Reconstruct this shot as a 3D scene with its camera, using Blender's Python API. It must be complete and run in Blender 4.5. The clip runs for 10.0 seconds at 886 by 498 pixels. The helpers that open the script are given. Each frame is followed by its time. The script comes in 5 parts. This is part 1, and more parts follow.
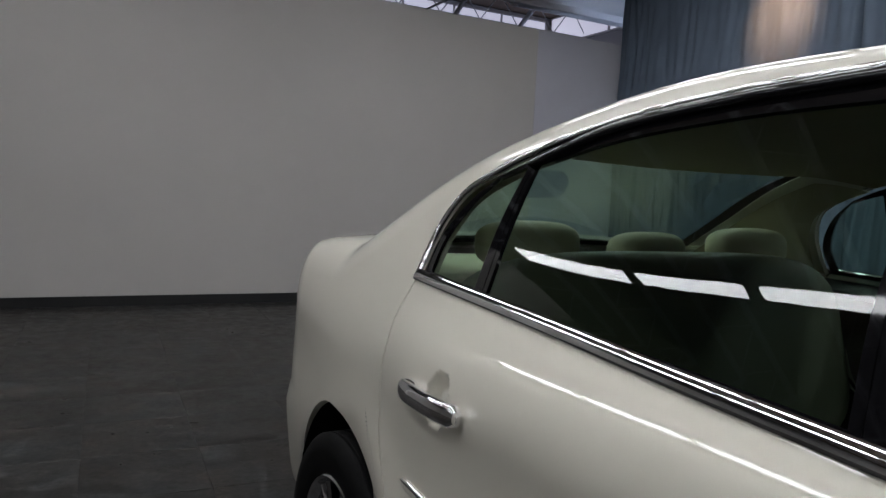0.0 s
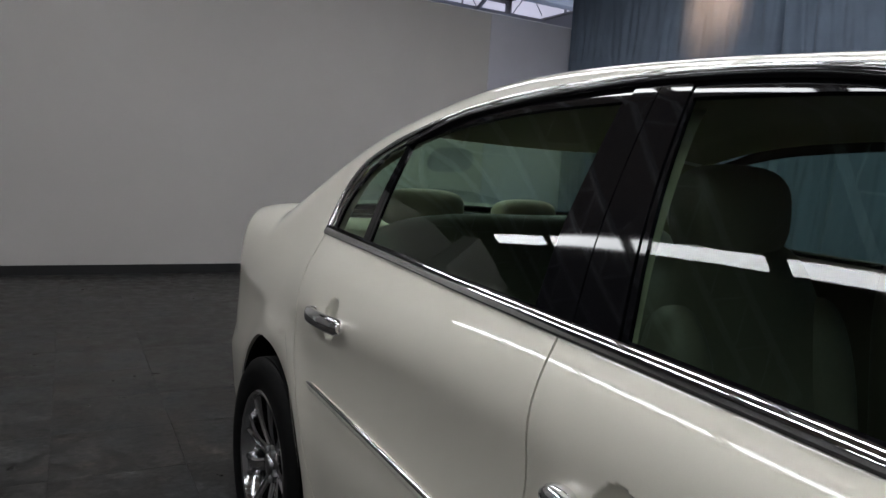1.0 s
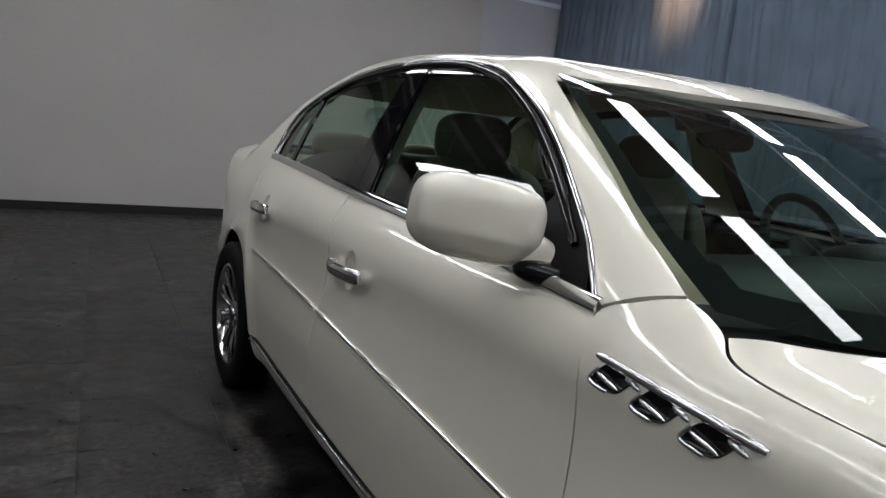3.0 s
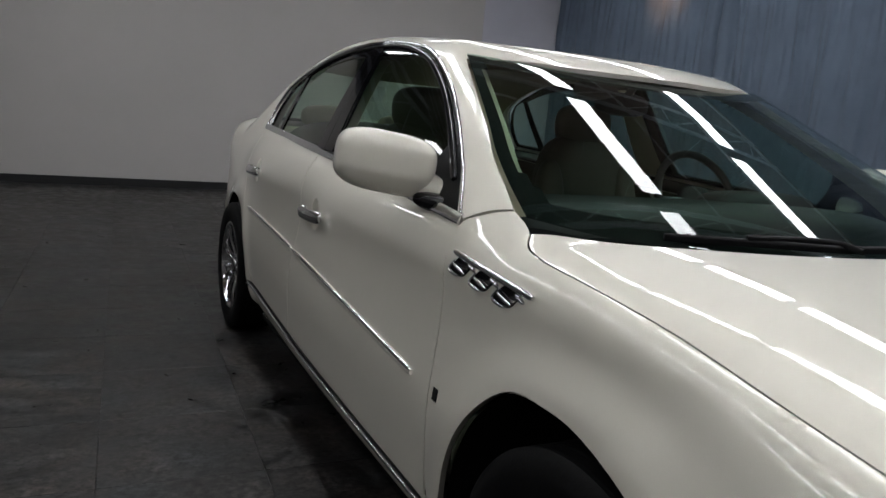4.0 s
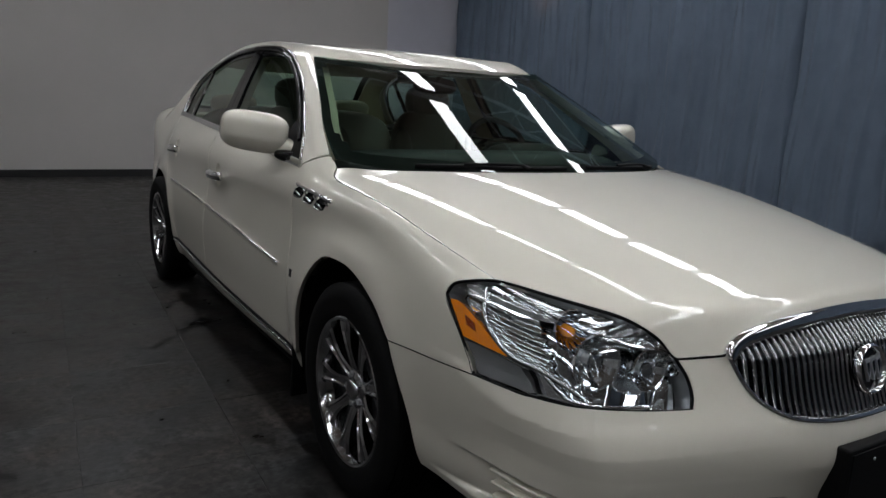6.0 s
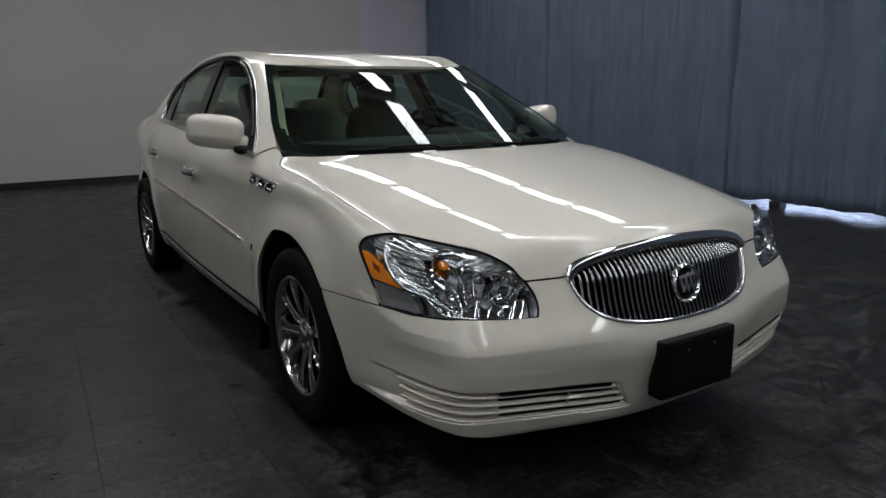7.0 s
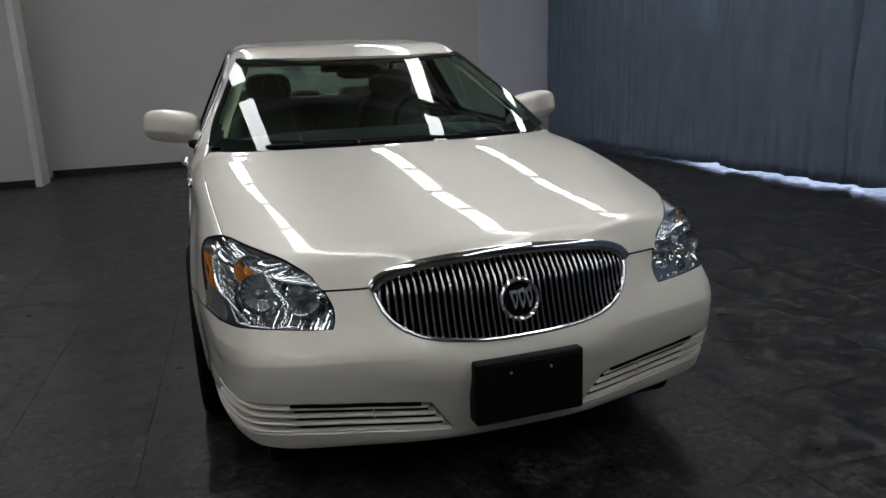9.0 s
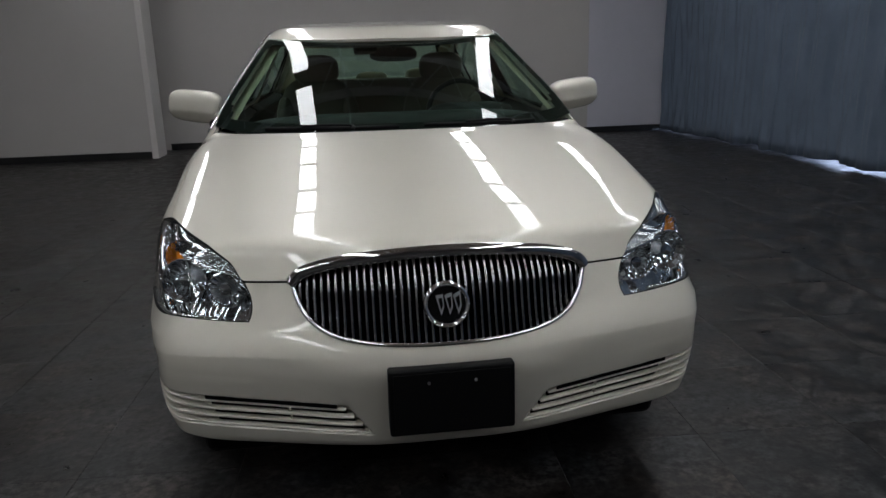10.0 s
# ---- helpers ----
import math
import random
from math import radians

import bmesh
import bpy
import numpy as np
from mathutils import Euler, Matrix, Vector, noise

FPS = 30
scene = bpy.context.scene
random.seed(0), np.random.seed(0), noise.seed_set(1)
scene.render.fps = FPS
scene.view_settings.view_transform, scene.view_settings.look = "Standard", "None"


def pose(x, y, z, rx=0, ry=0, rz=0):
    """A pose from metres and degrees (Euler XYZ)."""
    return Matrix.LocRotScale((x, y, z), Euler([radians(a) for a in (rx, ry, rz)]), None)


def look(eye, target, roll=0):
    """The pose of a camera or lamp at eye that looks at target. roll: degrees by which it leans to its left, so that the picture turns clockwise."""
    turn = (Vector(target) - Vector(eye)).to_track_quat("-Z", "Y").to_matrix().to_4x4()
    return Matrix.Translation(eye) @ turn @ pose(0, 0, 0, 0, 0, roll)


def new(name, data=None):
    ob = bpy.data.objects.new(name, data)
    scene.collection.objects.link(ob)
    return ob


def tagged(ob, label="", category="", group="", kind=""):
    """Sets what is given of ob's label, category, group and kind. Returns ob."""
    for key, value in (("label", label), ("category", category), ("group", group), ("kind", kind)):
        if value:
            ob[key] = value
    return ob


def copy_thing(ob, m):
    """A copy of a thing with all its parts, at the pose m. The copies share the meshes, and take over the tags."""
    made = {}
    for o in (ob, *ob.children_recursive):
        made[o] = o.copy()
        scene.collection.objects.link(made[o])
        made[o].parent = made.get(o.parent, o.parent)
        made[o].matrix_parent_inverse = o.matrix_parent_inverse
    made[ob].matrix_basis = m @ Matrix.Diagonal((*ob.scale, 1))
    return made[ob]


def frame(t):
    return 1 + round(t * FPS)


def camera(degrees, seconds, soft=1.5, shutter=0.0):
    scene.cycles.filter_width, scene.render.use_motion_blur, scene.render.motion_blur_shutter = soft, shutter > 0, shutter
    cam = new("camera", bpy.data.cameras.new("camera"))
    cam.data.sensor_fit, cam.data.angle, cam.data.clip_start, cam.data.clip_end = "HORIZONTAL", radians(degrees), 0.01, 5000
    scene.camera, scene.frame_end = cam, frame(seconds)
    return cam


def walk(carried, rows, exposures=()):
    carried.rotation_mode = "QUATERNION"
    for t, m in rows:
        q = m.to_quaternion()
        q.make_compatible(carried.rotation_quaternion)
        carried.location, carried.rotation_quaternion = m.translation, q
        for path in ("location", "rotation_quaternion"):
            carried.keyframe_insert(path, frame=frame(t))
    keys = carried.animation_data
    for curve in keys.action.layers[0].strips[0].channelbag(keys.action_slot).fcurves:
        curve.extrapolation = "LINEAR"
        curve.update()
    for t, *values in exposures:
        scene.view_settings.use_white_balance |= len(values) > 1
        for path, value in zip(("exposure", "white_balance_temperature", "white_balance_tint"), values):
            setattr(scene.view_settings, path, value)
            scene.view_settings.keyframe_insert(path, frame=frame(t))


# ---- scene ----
cam = camera(63.1, 10.0)
PATH = [
    (0, (-1.44, 1.366, 1.231), (-0.507, 3.128, 1.084), 2.9),
    (0.5, (-1.417, 1.157, 1.23), (-0.514, 2.932, 1.048), 2.6),
    (1, (-1.483, 0.873, 1.227), (-0.478, 2.59, 1.023), 3.4),
    (1.5, (-1.494, 0.606, 1.226), (-0.512, 2.336, 1.017), 3.2),
    (2, (-1.473, 0.29, 1.225), (-0.559, 2.05, 0.967), 4.1),
    (2.5, (-1.53, 0.019, 1.205), (-0.588, 1.766, 0.957), 5.2),
    (2.7, (-1.561, -0.106, 1.174), (-0.598, 1.627, 0.912), 5.6),
    (3.8, (-1.539, -0.719, 1.164), (-0.655, 1.045, 0.833), 5.3),
    (4, (-1.555, -0.82, 1.155), (-0.658, 0.934, 0.807), 5.2),
    (4.5, (-1.641, -1.09, 1.155), (-0.632, 0.6, 0.802), 5.3),
    (5, (-1.656, -1.34, 1.151), (-0.64, 0.347, 0.803), 5.0),
    (5.5, (-1.654, -1.612, 1.169), (-0.676, 0.079, 0.744), 4.1),
    (5.7, (-1.675, -1.703, 1.169), (-0.659, -0.03, 0.761), 4.2),
    (6.8, (-1.789, -2.343, 1.187), (-0.747, -0.678, 0.813), -0.8),
    (7, (-1.764, -2.445, 1.19), (-0.727, -0.786, 0.771), -0.9),
    (7.5, (-1.644, -2.56, 1.203), (-0.647, -0.899, 0.707), -1.8),
    (8, (-1.345, -2.587, 1.211), (-0.456, -0.863, 0.724), -0.3),
    (8.5, (-1.05, -2.667, 1.213), (-0.241, -0.902, 0.733), -1.4),
    (9, (-0.785, -2.779, 1.226), (-0.186, -0.929, 0.757), -2.4),
    (9.5, (-0.507, -2.77, 1.21), (-0.069, -0.872, 0.759), 0.8),
    (10, (-0.235, -2.762, 1.214), (0.018, -0.843, 0.713), -1.6),
]
walk(cam, [(t, look(eye, target, roll)) for t, eye, target, roll in PATH],
     exposures=((0.0, 0.46), (2.0, 0.64), (2.5, 0.61), (4.5, 0.24), (5.5, 0.06), (7.5, 0.05), (8.5, 0.08), (10.0, -0.06)))


# ---- light: a dim world behind a closed hall; the hall is lit by its own tube lights ----
world = bpy.data.worlds.new("world")
scene.world = world
world.use_nodes = True
world.node_tree.nodes["Background"].inputs[0].default_value = (0.55, 0.65, 0.9, 1)
world.node_tree.nodes["Background"].inputs[1].default_value = 0.03
TUBE = 11.0        # brightness of the tube lights
WARM_SPOT = 270.0  # watts of the warm spotlight on the curtain
DAY = 7.0        # brightness of the daylight behind the curtain


# ---- materials ----
def material(name, colour, rough=0.5, metal=0.0, coat=0.0, spec=0.5, grain=None, blotch=None, bump=None, wear=0.0, sheen=0.0, space="Object", loose=False, tone=None, sharp=0.2):
    """A surface of one base colour, varied at two scales: grain and blotch are (scale, amount), bump is (scale, strength)."""
    m = bpy.data.materials.new(name)
    m.use_nodes = True
    nt = m.node_tree
    b = nt.nodes["Principled BSDF"]
    b.inputs["Base Color"].default_value = (*colour, 1)
    b.inputs["Roughness"].default_value = rough
    b.inputs["Metallic"].default_value = metal
    b.inputs["Coat Weight"].default_value = coat
    b.inputs["Coat Roughness"].default_value = 0.008
    b.inputs["Specular IOR Level"].default_value = spec
    b.inputs["Sheen Weight"].default_value = sheen
    if not (grain or blotch or bump):
        return m
    where = nt.nodes.new("ShaderNodeTexCoord").outputs["Object"]
    if space == "World":
        where = nt.nodes.new("ShaderNodeNewGeometry").outputs["Position"]
    if loose:
        jump = nt.nodes.new("ShaderNodeVectorMath")
        jump.operation = "MULTIPLY_ADD"
        rnd = nt.nodes.new("ShaderNodeObjectInfo").outputs["Random"] if loose == "object" else nt.nodes.new("ShaderNodeNewGeometry").outputs["Random Per Island"]
        nt.links.new(rnd, jump.inputs[0])
        jump.inputs[1].default_value = (37.0, 53.0, 11.0)
        nt.links.new(where, jump.inputs[2])
        where = jump.outputs[0]
    last = None
    for k, (scale, amount) in enumerate([g for g in (grain, blotch) if g]):
        n = nt.nodes.new("ShaderNodeTexNoise")
        n.inputs["Scale"].default_value = scale
        n.inputs["Detail"].default_value = 6
        n.inputs["Roughness"].default_value = 0.62
        nt.links.new(where, n.inputs["Vector"])
        ramp = nt.nodes.new("ShaderNodeMapRange")
        ramp.inputs["From Min"].default_value, ramp.inputs["From Max"].default_value = 0.5 - sharp, 0.5 + sharp
        ramp.inputs["To Min"].default_value, ramp.inputs["To Max"].default_value = 1 - amount, 1 + amount
        nt.links.new(n.outputs["Fac"], ramp.inputs["Value"])
        mix = nt.nodes.new("ShaderNodeVectorMath")
        mix.operation = "SCALE"
        if last is None:
            mix.inputs[0].default_value = colour
        else:
            nt.links.new(last, mix.inputs[0])
        nt.links.new(ramp.outputs["Result"], mix.inputs["Scale"])
        last = mix.outputs[0]
        if wear and k == 0:
            rr = nt.nodes.new("ShaderNodeMapRange")
            rr.inputs["From Min"].default_value, rr.inputs["From Max"].default_value = 0.3, 0.7
            rr.inputs["To Min"].default_value, rr.inputs["To Max"].default_value = rough - wear, rough + wear
            nt.links.new(n.outputs["Fac"], rr.inputs["Value"])
            nt.links.new(rr.outputs["Result"], b.inputs["Roughness"])
    if tone and last is not None:
        n = nt.nodes.new("ShaderNodeTexNoise")
        n.inputs["Scale"].default_value = tone[1]
        n.inputs["Detail"].default_value = 5
        nt.links.new(where, n.inputs["Vector"])
        ramp = nt.nodes.new("ShaderNodeValToRGB")
        ramp.color_ramp.elements[0].position, ramp.color_ramp.elements[1].position = 0.36, 0.64
        ramp.color_ramp.elements[0].color, ramp.color_ramp.elements[1].color = (*tone[0], 1), (2 - tone[0][0], 2 - tone[0][1], 2 - tone[0][2], 1)
        nt.links.new(n.outputs["Fac"], ramp.inputs[0])
        mul = nt.nodes.new("ShaderNodeVectorMath")
        mul.operation = "MULTIPLY"
        nt.links.new(last, mul.inputs[0])
        nt.links.new(ramp.outputs[0], mul.inputs[1])
        fine = nt.nodes.new("ShaderNodeTexNoise")
        fine.inputs["Scale"].default_value = 34
        fine.inputs["Detail"].default_value = 7
        fine.inputs["Roughness"].default_value = 0.7
        nt.links.new(where, fine.inputs["Vector"])
        fr = nt.nodes.new("ShaderNodeMapRange")
        fr.inputs["From Min"].default_value, fr.inputs["From Max"].default_value = 0.40, 0.66
        fr.inputs["To Min"].default_value, fr.inputs["To Max"].default_value = 0.40, 2.5
        nt.links.new(fine.outputs["Fac"], fr.inputs["Value"])
        last = nt.nodes.new("ShaderNodeVectorMath")
        last.operation = "SCALE"
        nt.links.new(mul.outputs[0], last.inputs[0])
        nt.links.new(fr.outputs["Result"], last.inputs["Scale"])
        last = last.outputs[0]
    if last is not None:
        nt.links.new(last, b.inputs["Base Color"])
    if bump:
        n = nt.nodes.new("ShaderNodeTexNoise")
        n.inputs["Scale"].default_value = bump[0]
        n.inputs["Detail"].default_value = 4
        nt.links.new(where, n.inputs["Vector"])
        u = nt.nodes.new("ShaderNodeBump")
        u.inputs["Strength"].default_value = bump[1]
        u.inputs["Distance"].default_value = 0.002
        nt.links.new(n.outputs["Fac"], u.inputs["Height"])
        nt.links.new(u.outputs["Normal"], b.inputs["Normal"])
    return m


def glass(name, tint, gloss=0.02, ior=1.5):
    """A thin pane: tinted see-through with a mirror gloss that grows at grazing angles."""
    m = bpy.data.materials.new(name)
    m.use_nodes = True
    nt = m.node_tree
    nt.nodes.remove(nt.nodes["Principled BSDF"])
    clear, shine = nt.nodes.new("ShaderNodeBsdfTransparent"), nt.nodes.new("ShaderNodeBsdfGlossy")
    clear.inputs[0].default_value = (*tint, 1)
    shine.inputs["Roughness"].default_value = gloss
    f, mix = nt.nodes.new("ShaderNodeLayerWeight"), nt.nodes.new("ShaderNodeMixShader")
    f.inputs["Blend"].default_value = 0.5
    steep, gain = nt.nodes.new("ShaderNodeMath"), nt.nodes.new("ShaderNodeMath")
    steep.operation, gain.operation = "POWER", "MULTIPLY_ADD"
    nt.links.new(f.outputs["Facing"], steep.inputs[0])
    steep.inputs[1].default_value = 5.0
    nt.links.new(steep.outputs[0], gain.inputs[0])
    base = ((ior - 1) / (ior + 1)) ** 2
    gain.inputs[1].default_value, gain.inputs[2].default_value = 1 - base, base
    nt.links.new(gain.outputs[0], mix.inputs[0])
    nt.links.new(clear.outputs[0], mix.inputs[1])
    nt.links.new(shine.outputs[0], mix.inputs[2])
    nt.links.new(mix.outputs[0], nt.nodes["Material Output"].inputs[0])
    return m


def glow(name, colour, strength):
    m = bpy.data.materials.new(name)
    m.use_nodes = True
    b = m.node_tree.nodes["Principled BSDF"]
    b.inputs["Base Color"].default_value = (0.8, 0.8, 0.8, 1)
    b.inputs["Emission Color"].default_value = (*colour, 1)
    b.inputs["Emission Strength"].default_value = strength
    return m


PAINT = material("pearl_white_paint", (0.75, 0.715, 0.625), 0.42, 0.20, 1.0, 0.5, grain=(900, 0.03), blotch=(3, 0.012))
CHROME = material("chrome", (0.80, 0.80, 0.81), 0.06, 1.0, grain=(60, 0.03), wear=0.02)
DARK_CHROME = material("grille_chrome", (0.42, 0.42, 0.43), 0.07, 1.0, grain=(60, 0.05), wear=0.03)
RIM_CHROME = material("wheel_chrome", (0.46, 0.46, 0.47), 0.12, 1.0, grain=(40, 0.06), wear=0.04)
BLACK = material("black_plastic", (0.0035, 0.0035, 0.004), 0.5, spec=0.15, grain=(220, 0.2), bump=(500, 0.1))
GLOSS_BLACK = material("gloss_black", (0.005, 0.005, 0.006), 0.04, spec=0.35, grain=(90, 0.1))
RUBBER = material("tyre_rubber", (0.0045, 0.0045, 0.0047), 0.75, spec=0.10, grain=(80, 0.25), blotch=(9, 0.15), bump=(160, 0.2))
# liner black; also paints the shade in panel gaps and intake slots
LINER_AND_SHADE = material("arch_liner", (0.004, 0.004, 0.004), 0.95, spec=0.1, grain=(50, 0.3))
TINT = glass("green_tinted_glass", (0.57, 0.71, 0.645), 0.0, 1.56)
SHIELD = glass("windscreen_glass", (0.56, 0.72, 0.66), 0.0, 1.56)
LENS = glass("headlight_lens", (0.93, 0.95, 0.96), 0.0, 1.45)
FRIT = material("frit", (0.003, 0.0032, 0.0032), 0.7, spec=0.1)
REFLECTOR = material("reflector", (0.78, 0.80, 0.82), 0.06, 0.97, grain=(90, 0.05), bump=(30, 0.10))
SILVER = material("silver_lamp_plastic", (0.44, 0.455, 0.47), 0.20, 0.55, grain=(30, 0.12), bump=(40, 0.15))
SMOKE = material("smoked_lamp_plastic", (0.22, 0.224, 0.23), 0.25, 0.3, bump=(120, 0.3))
LAMP_GREY = material("lamp_bezel", (0.36, 0.37, 0.38), 0.25, 0.6, grain=(60, 0.08))
DEEP_AMBER = material("deep_amber", (0.22, 0.035, 0.004), 0.2, coat=1.0, bump=(240, 0.3))
AMBER = material("amber_lens", (1.0, 0.29, 0.008), 0.12, coat=1.0, bump=(240, 0.3))
BULB = material("bulb_glass", (0.72, 0.74, 0.76), 0.05, 0.6)
# one leather: dark copy paints the cabin's shade, pale copy the lit headrests
SHADED_LEATHER = material("cashmere_leather_shaded", (0.125, 0.108, 0.080), 0.55, grain=(160, 0.08), blotch=(5, 0.06), bump=(300, 0.25))
LIT_LEATHER = material("cashmere_leather_lit", (0.50, 0.43, 0.30), 0.55, grain=(160, 0.08), blotch=(5, 0.06), bump=(300, 0.25))
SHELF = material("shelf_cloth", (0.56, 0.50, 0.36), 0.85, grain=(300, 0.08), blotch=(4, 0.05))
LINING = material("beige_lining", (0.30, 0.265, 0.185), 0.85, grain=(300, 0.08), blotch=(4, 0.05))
DARK_TRIM = material("dark_trim", (0.012, 0.011, 0.010), 0.55, grain=(200, 0.15), bump=(350, 0.15))
CARPET = material("carpet", (0.10, 0.085, 0.065), 0.95, grain=(250, 0.25))
WALL = material("wall_paint", (0.42, 0.400, 0.384), 0.75, grain=(180, 0.02), blotch=(0.7, 0.035), bump=(220, 0.06))
PALE = material("pale_lavender_paint", (0.45, 0.45, 0.51), 0.7, grain=(180, 0.02), blotch=(0.9, 0.05), bump=(220, 0.06))
WALL_END = material("white_trim_paint", (0.56, 0.54, 0.52), 0.5, grain=(100, 0.03), blotch=(2, 0.03))
BASE = material("black_vinyl_base", (0.010, 0.010, 0.011), 0.35, grain=(60, 0.2))
SLATE = material("slate_vinyl_tile", (0.0160, 0.0148, 0.0142), 0.42, grain=(9, 0.62), blotch=(2.6, 0.30), sharp=0.11, bump=(40, 0.5), tone=((1.12, 1.0, 0.92), 4.0), wear=0.16, spec=0.24, space="World", loose="object")
SLATE_FAR = material("slate_vinyl_floor", (0.0160, 0.0148, 0.0142), 0.42, grain=(9, 0.62), blotch=(2.6, 0.30), sharp=0.11, bump=(40, 0.5), tone=((1.12, 1.0, 0.92), 4.0), wear=0.16, spec=0.24, space="World", loose="island")
GROUT = material("tile_joint", (0.010, 0.010, 0.010), 0.8, grain=(40, 0.3))
FABRIC = material("blue_grey_drape", (0.098, 0.128, 0.176), 0.9, grain=(420, 0.12), blotch=(2.2, 0.10), bump=(600, 0.3), sheen=0.04)
DECK = material("ceiling_deck", (0.10, 0.075, 0.060), 0.9, grain=(6, 0.25), blotch=(0.8, 0.15))
STEEL = material("painted_joist", (0.42, 0.42, 0.44), 0.6, grain=(20, 0.1), blotch=(2, 0.1))
CASE = material("white_enamel", (0.78, 0.78, 0.77), 0.4, grain=(40, 0.03))
LIT = glow("fluorescent_tube", (0.945, 0.97, 1.0), TUBE)
CLEAR_DAY = glow("frosted_daylight_glass", (0.78, 0.78, 1.0), 0.38)
ROOF_DAY = glow("rooflight_glass", (0.70, 0.74, 1.0), 3.0)
DAYLIGHT = glow("daylight_glass", (0.55, 0.68, 1.0), DAY)
# grey of the unseen walls, set by the bounce they give
UNSEEN_WALL = material("unseen_wall_grey", (0.40, 0.385, 0.37), 0.8, grain=(90, 0.03), blotch=(0.6, 0.05))
GREY_ROOM = material("side_room_paint", (0.55, 0.55, 0.58), 0.8, grain=(90, 0.03), blotch=(0.6, 0.05))

# ---- the car's skin as a smooth field, zero on the paint, negative inside; front axle at y = 0, rear at 2.936 ----
def spline(pts):
    """Natural cubic through (a, b) pairs, straight beyond the ends."""
    a = np.array([p[0] for p in pts], float)
    b = np.array([p[1] for p in pts], float)
    n, h = len(a), np.diff(a)
    m = np.eye(n)
    r = np.zeros(n)
    for i in range(1, n - 1):
        m[i, i - 1:i + 2] = h[i - 1], 2 * (h[i - 1] + h[i]), h[i]
        r[i] = 6 * ((b[i + 1] - b[i]) / h[i] - (b[i] - b[i - 1]) / h[i - 1])
    c = np.linalg.solve(m, r)
    d0 = (b[1] - b[0]) / h[0] - h[0] * (2 * c[0] + c[1]) / 6
    d1 = (b[-1] - b[-2]) / h[-1] + h[-1] * (c[-2] + 2 * c[-1]) / 6

    def at(v):
        v = np.asarray(v, float)
        u = np.clip(v, a[0], a[-1])
        i = np.clip(np.searchsorted(a, u) - 1, 0, n - 2)
        p, q = a[i + 1] - u, u - a[i]
        s = (c[i] * p ** 3 + c[i + 1] * q ** 3) / (6 * h[i]) + (b[i] / h[i] - c[i] * h[i] / 6) * p + (b[i + 1] / h[i] - c[i + 1] * h[i] / 6) * q
        return s + np.minimum(v - a[0], 0) * d0 + np.maximum(v - a[-1], 0) * d1
    return at


def smax(a, b, k):
    h = np.maximum(k - np.abs(a - b), 0) / k
    return np.maximum(a, b) + h * h * k / 4


def smin(a, b, k):
    return -smax(-a, -b, k)


half_width = spline([(-0.9, 0.805), (-0.5, 0.871), (0.0, 0.899), (0.6, 0.907), (1.5, 0.911), (2.3, 0.893), (2.94, 0.868), (3.5, 0.822), (4.1, 0.742)])
section = spline([(0.15, -0.133), (0.25, -0.059), (0.38, -0.032), (0.55, -0.022), (0.7, -0.038), (0.82, -0.044), (0.92, -0.042), (1.02, -0.056), (1.12, -0.08)])
nose = spline([(0.4, -1.196), (0.48, -1.134), (0.54, -1.091), (0.66, -1.030), (0.8, -0.962)])
chin = spline([(0.15, -1.036), (0.3, -1.082), (0.46, -1.130), (0.6, -1.172)])
plan = spline([(0.0, 0.058), (0.22, 0.069), (0.45, 0.123), (0.65, 0.176), (0.78, 0.262), (0.86, 0.440), (0.92, 0.692)])
hood_line = spline([(-1.08, 0.7115), (-0.95, 0.7596), (-0.8, 0.8103), (-0.55, 0.8707), (-0.25, 0.9267), (0.1, 0.978), (0.5, 1.0123), (0.8, 1.0245), (1.2, 1.0267), (1.6, 1.021), (2.6, 1.059), (3.2, 1.115), (3.7, 1.107), (4.05, 1.029), (4.3, 0.898)])
roof_line = spline([(0.7, 1.293), (1.0, 1.385), (1.3, 1.422), (1.65, 1.452), (1.95, 1.469), (2.3, 1.467), (2.7, 1.392), (3.1, 1.264)])
tail = spline([(0.15, 3.86), (0.3, 3.95), (0.55, 4.02), (0.8, 4.03), (1.0, 3.976), (1.15, 3.897)])
belt_half = spline([(0.2, 0.797), (0.6, 0.783), (1.2, 0.777), (1.8, 0.769), (2.4, 0.728), (2.8, 0.712), (3.3, 0.691), (3.9, 0.67)])


K = (0.0543, 0.0338, 0.3240, 0.4762, 0.0997, 0.0226, -0.0176, 0.0584, 2.1669, 0.4860, 3.5520, 1.9734, 0.3532, 0.0295)


belt_z = spline([(-0.2, 0.868), (0.2, 0.905), (0.55, 0.938), (1.0, 0.968), (1.7, 1.002), (2.3, 1.026), (2.85, 1.045), (3.4, 1.06)])
ledge = spline([(-0.3, 0.50), (0.1, 0.50), (0.5, 0.82), (0.9, 0.89), (1.6, 0.83), (2.3, 0.79), (2.7, 0.66), (2.95, 0.50), (3.4, 0.48)])


# the hollow between bonnet edge and wheel arch: its middle, length, depth, height, spread and the sharper crest
FLARE = (-0.10, 0.36, 0.022, 0.815, 0.085, 0.02)


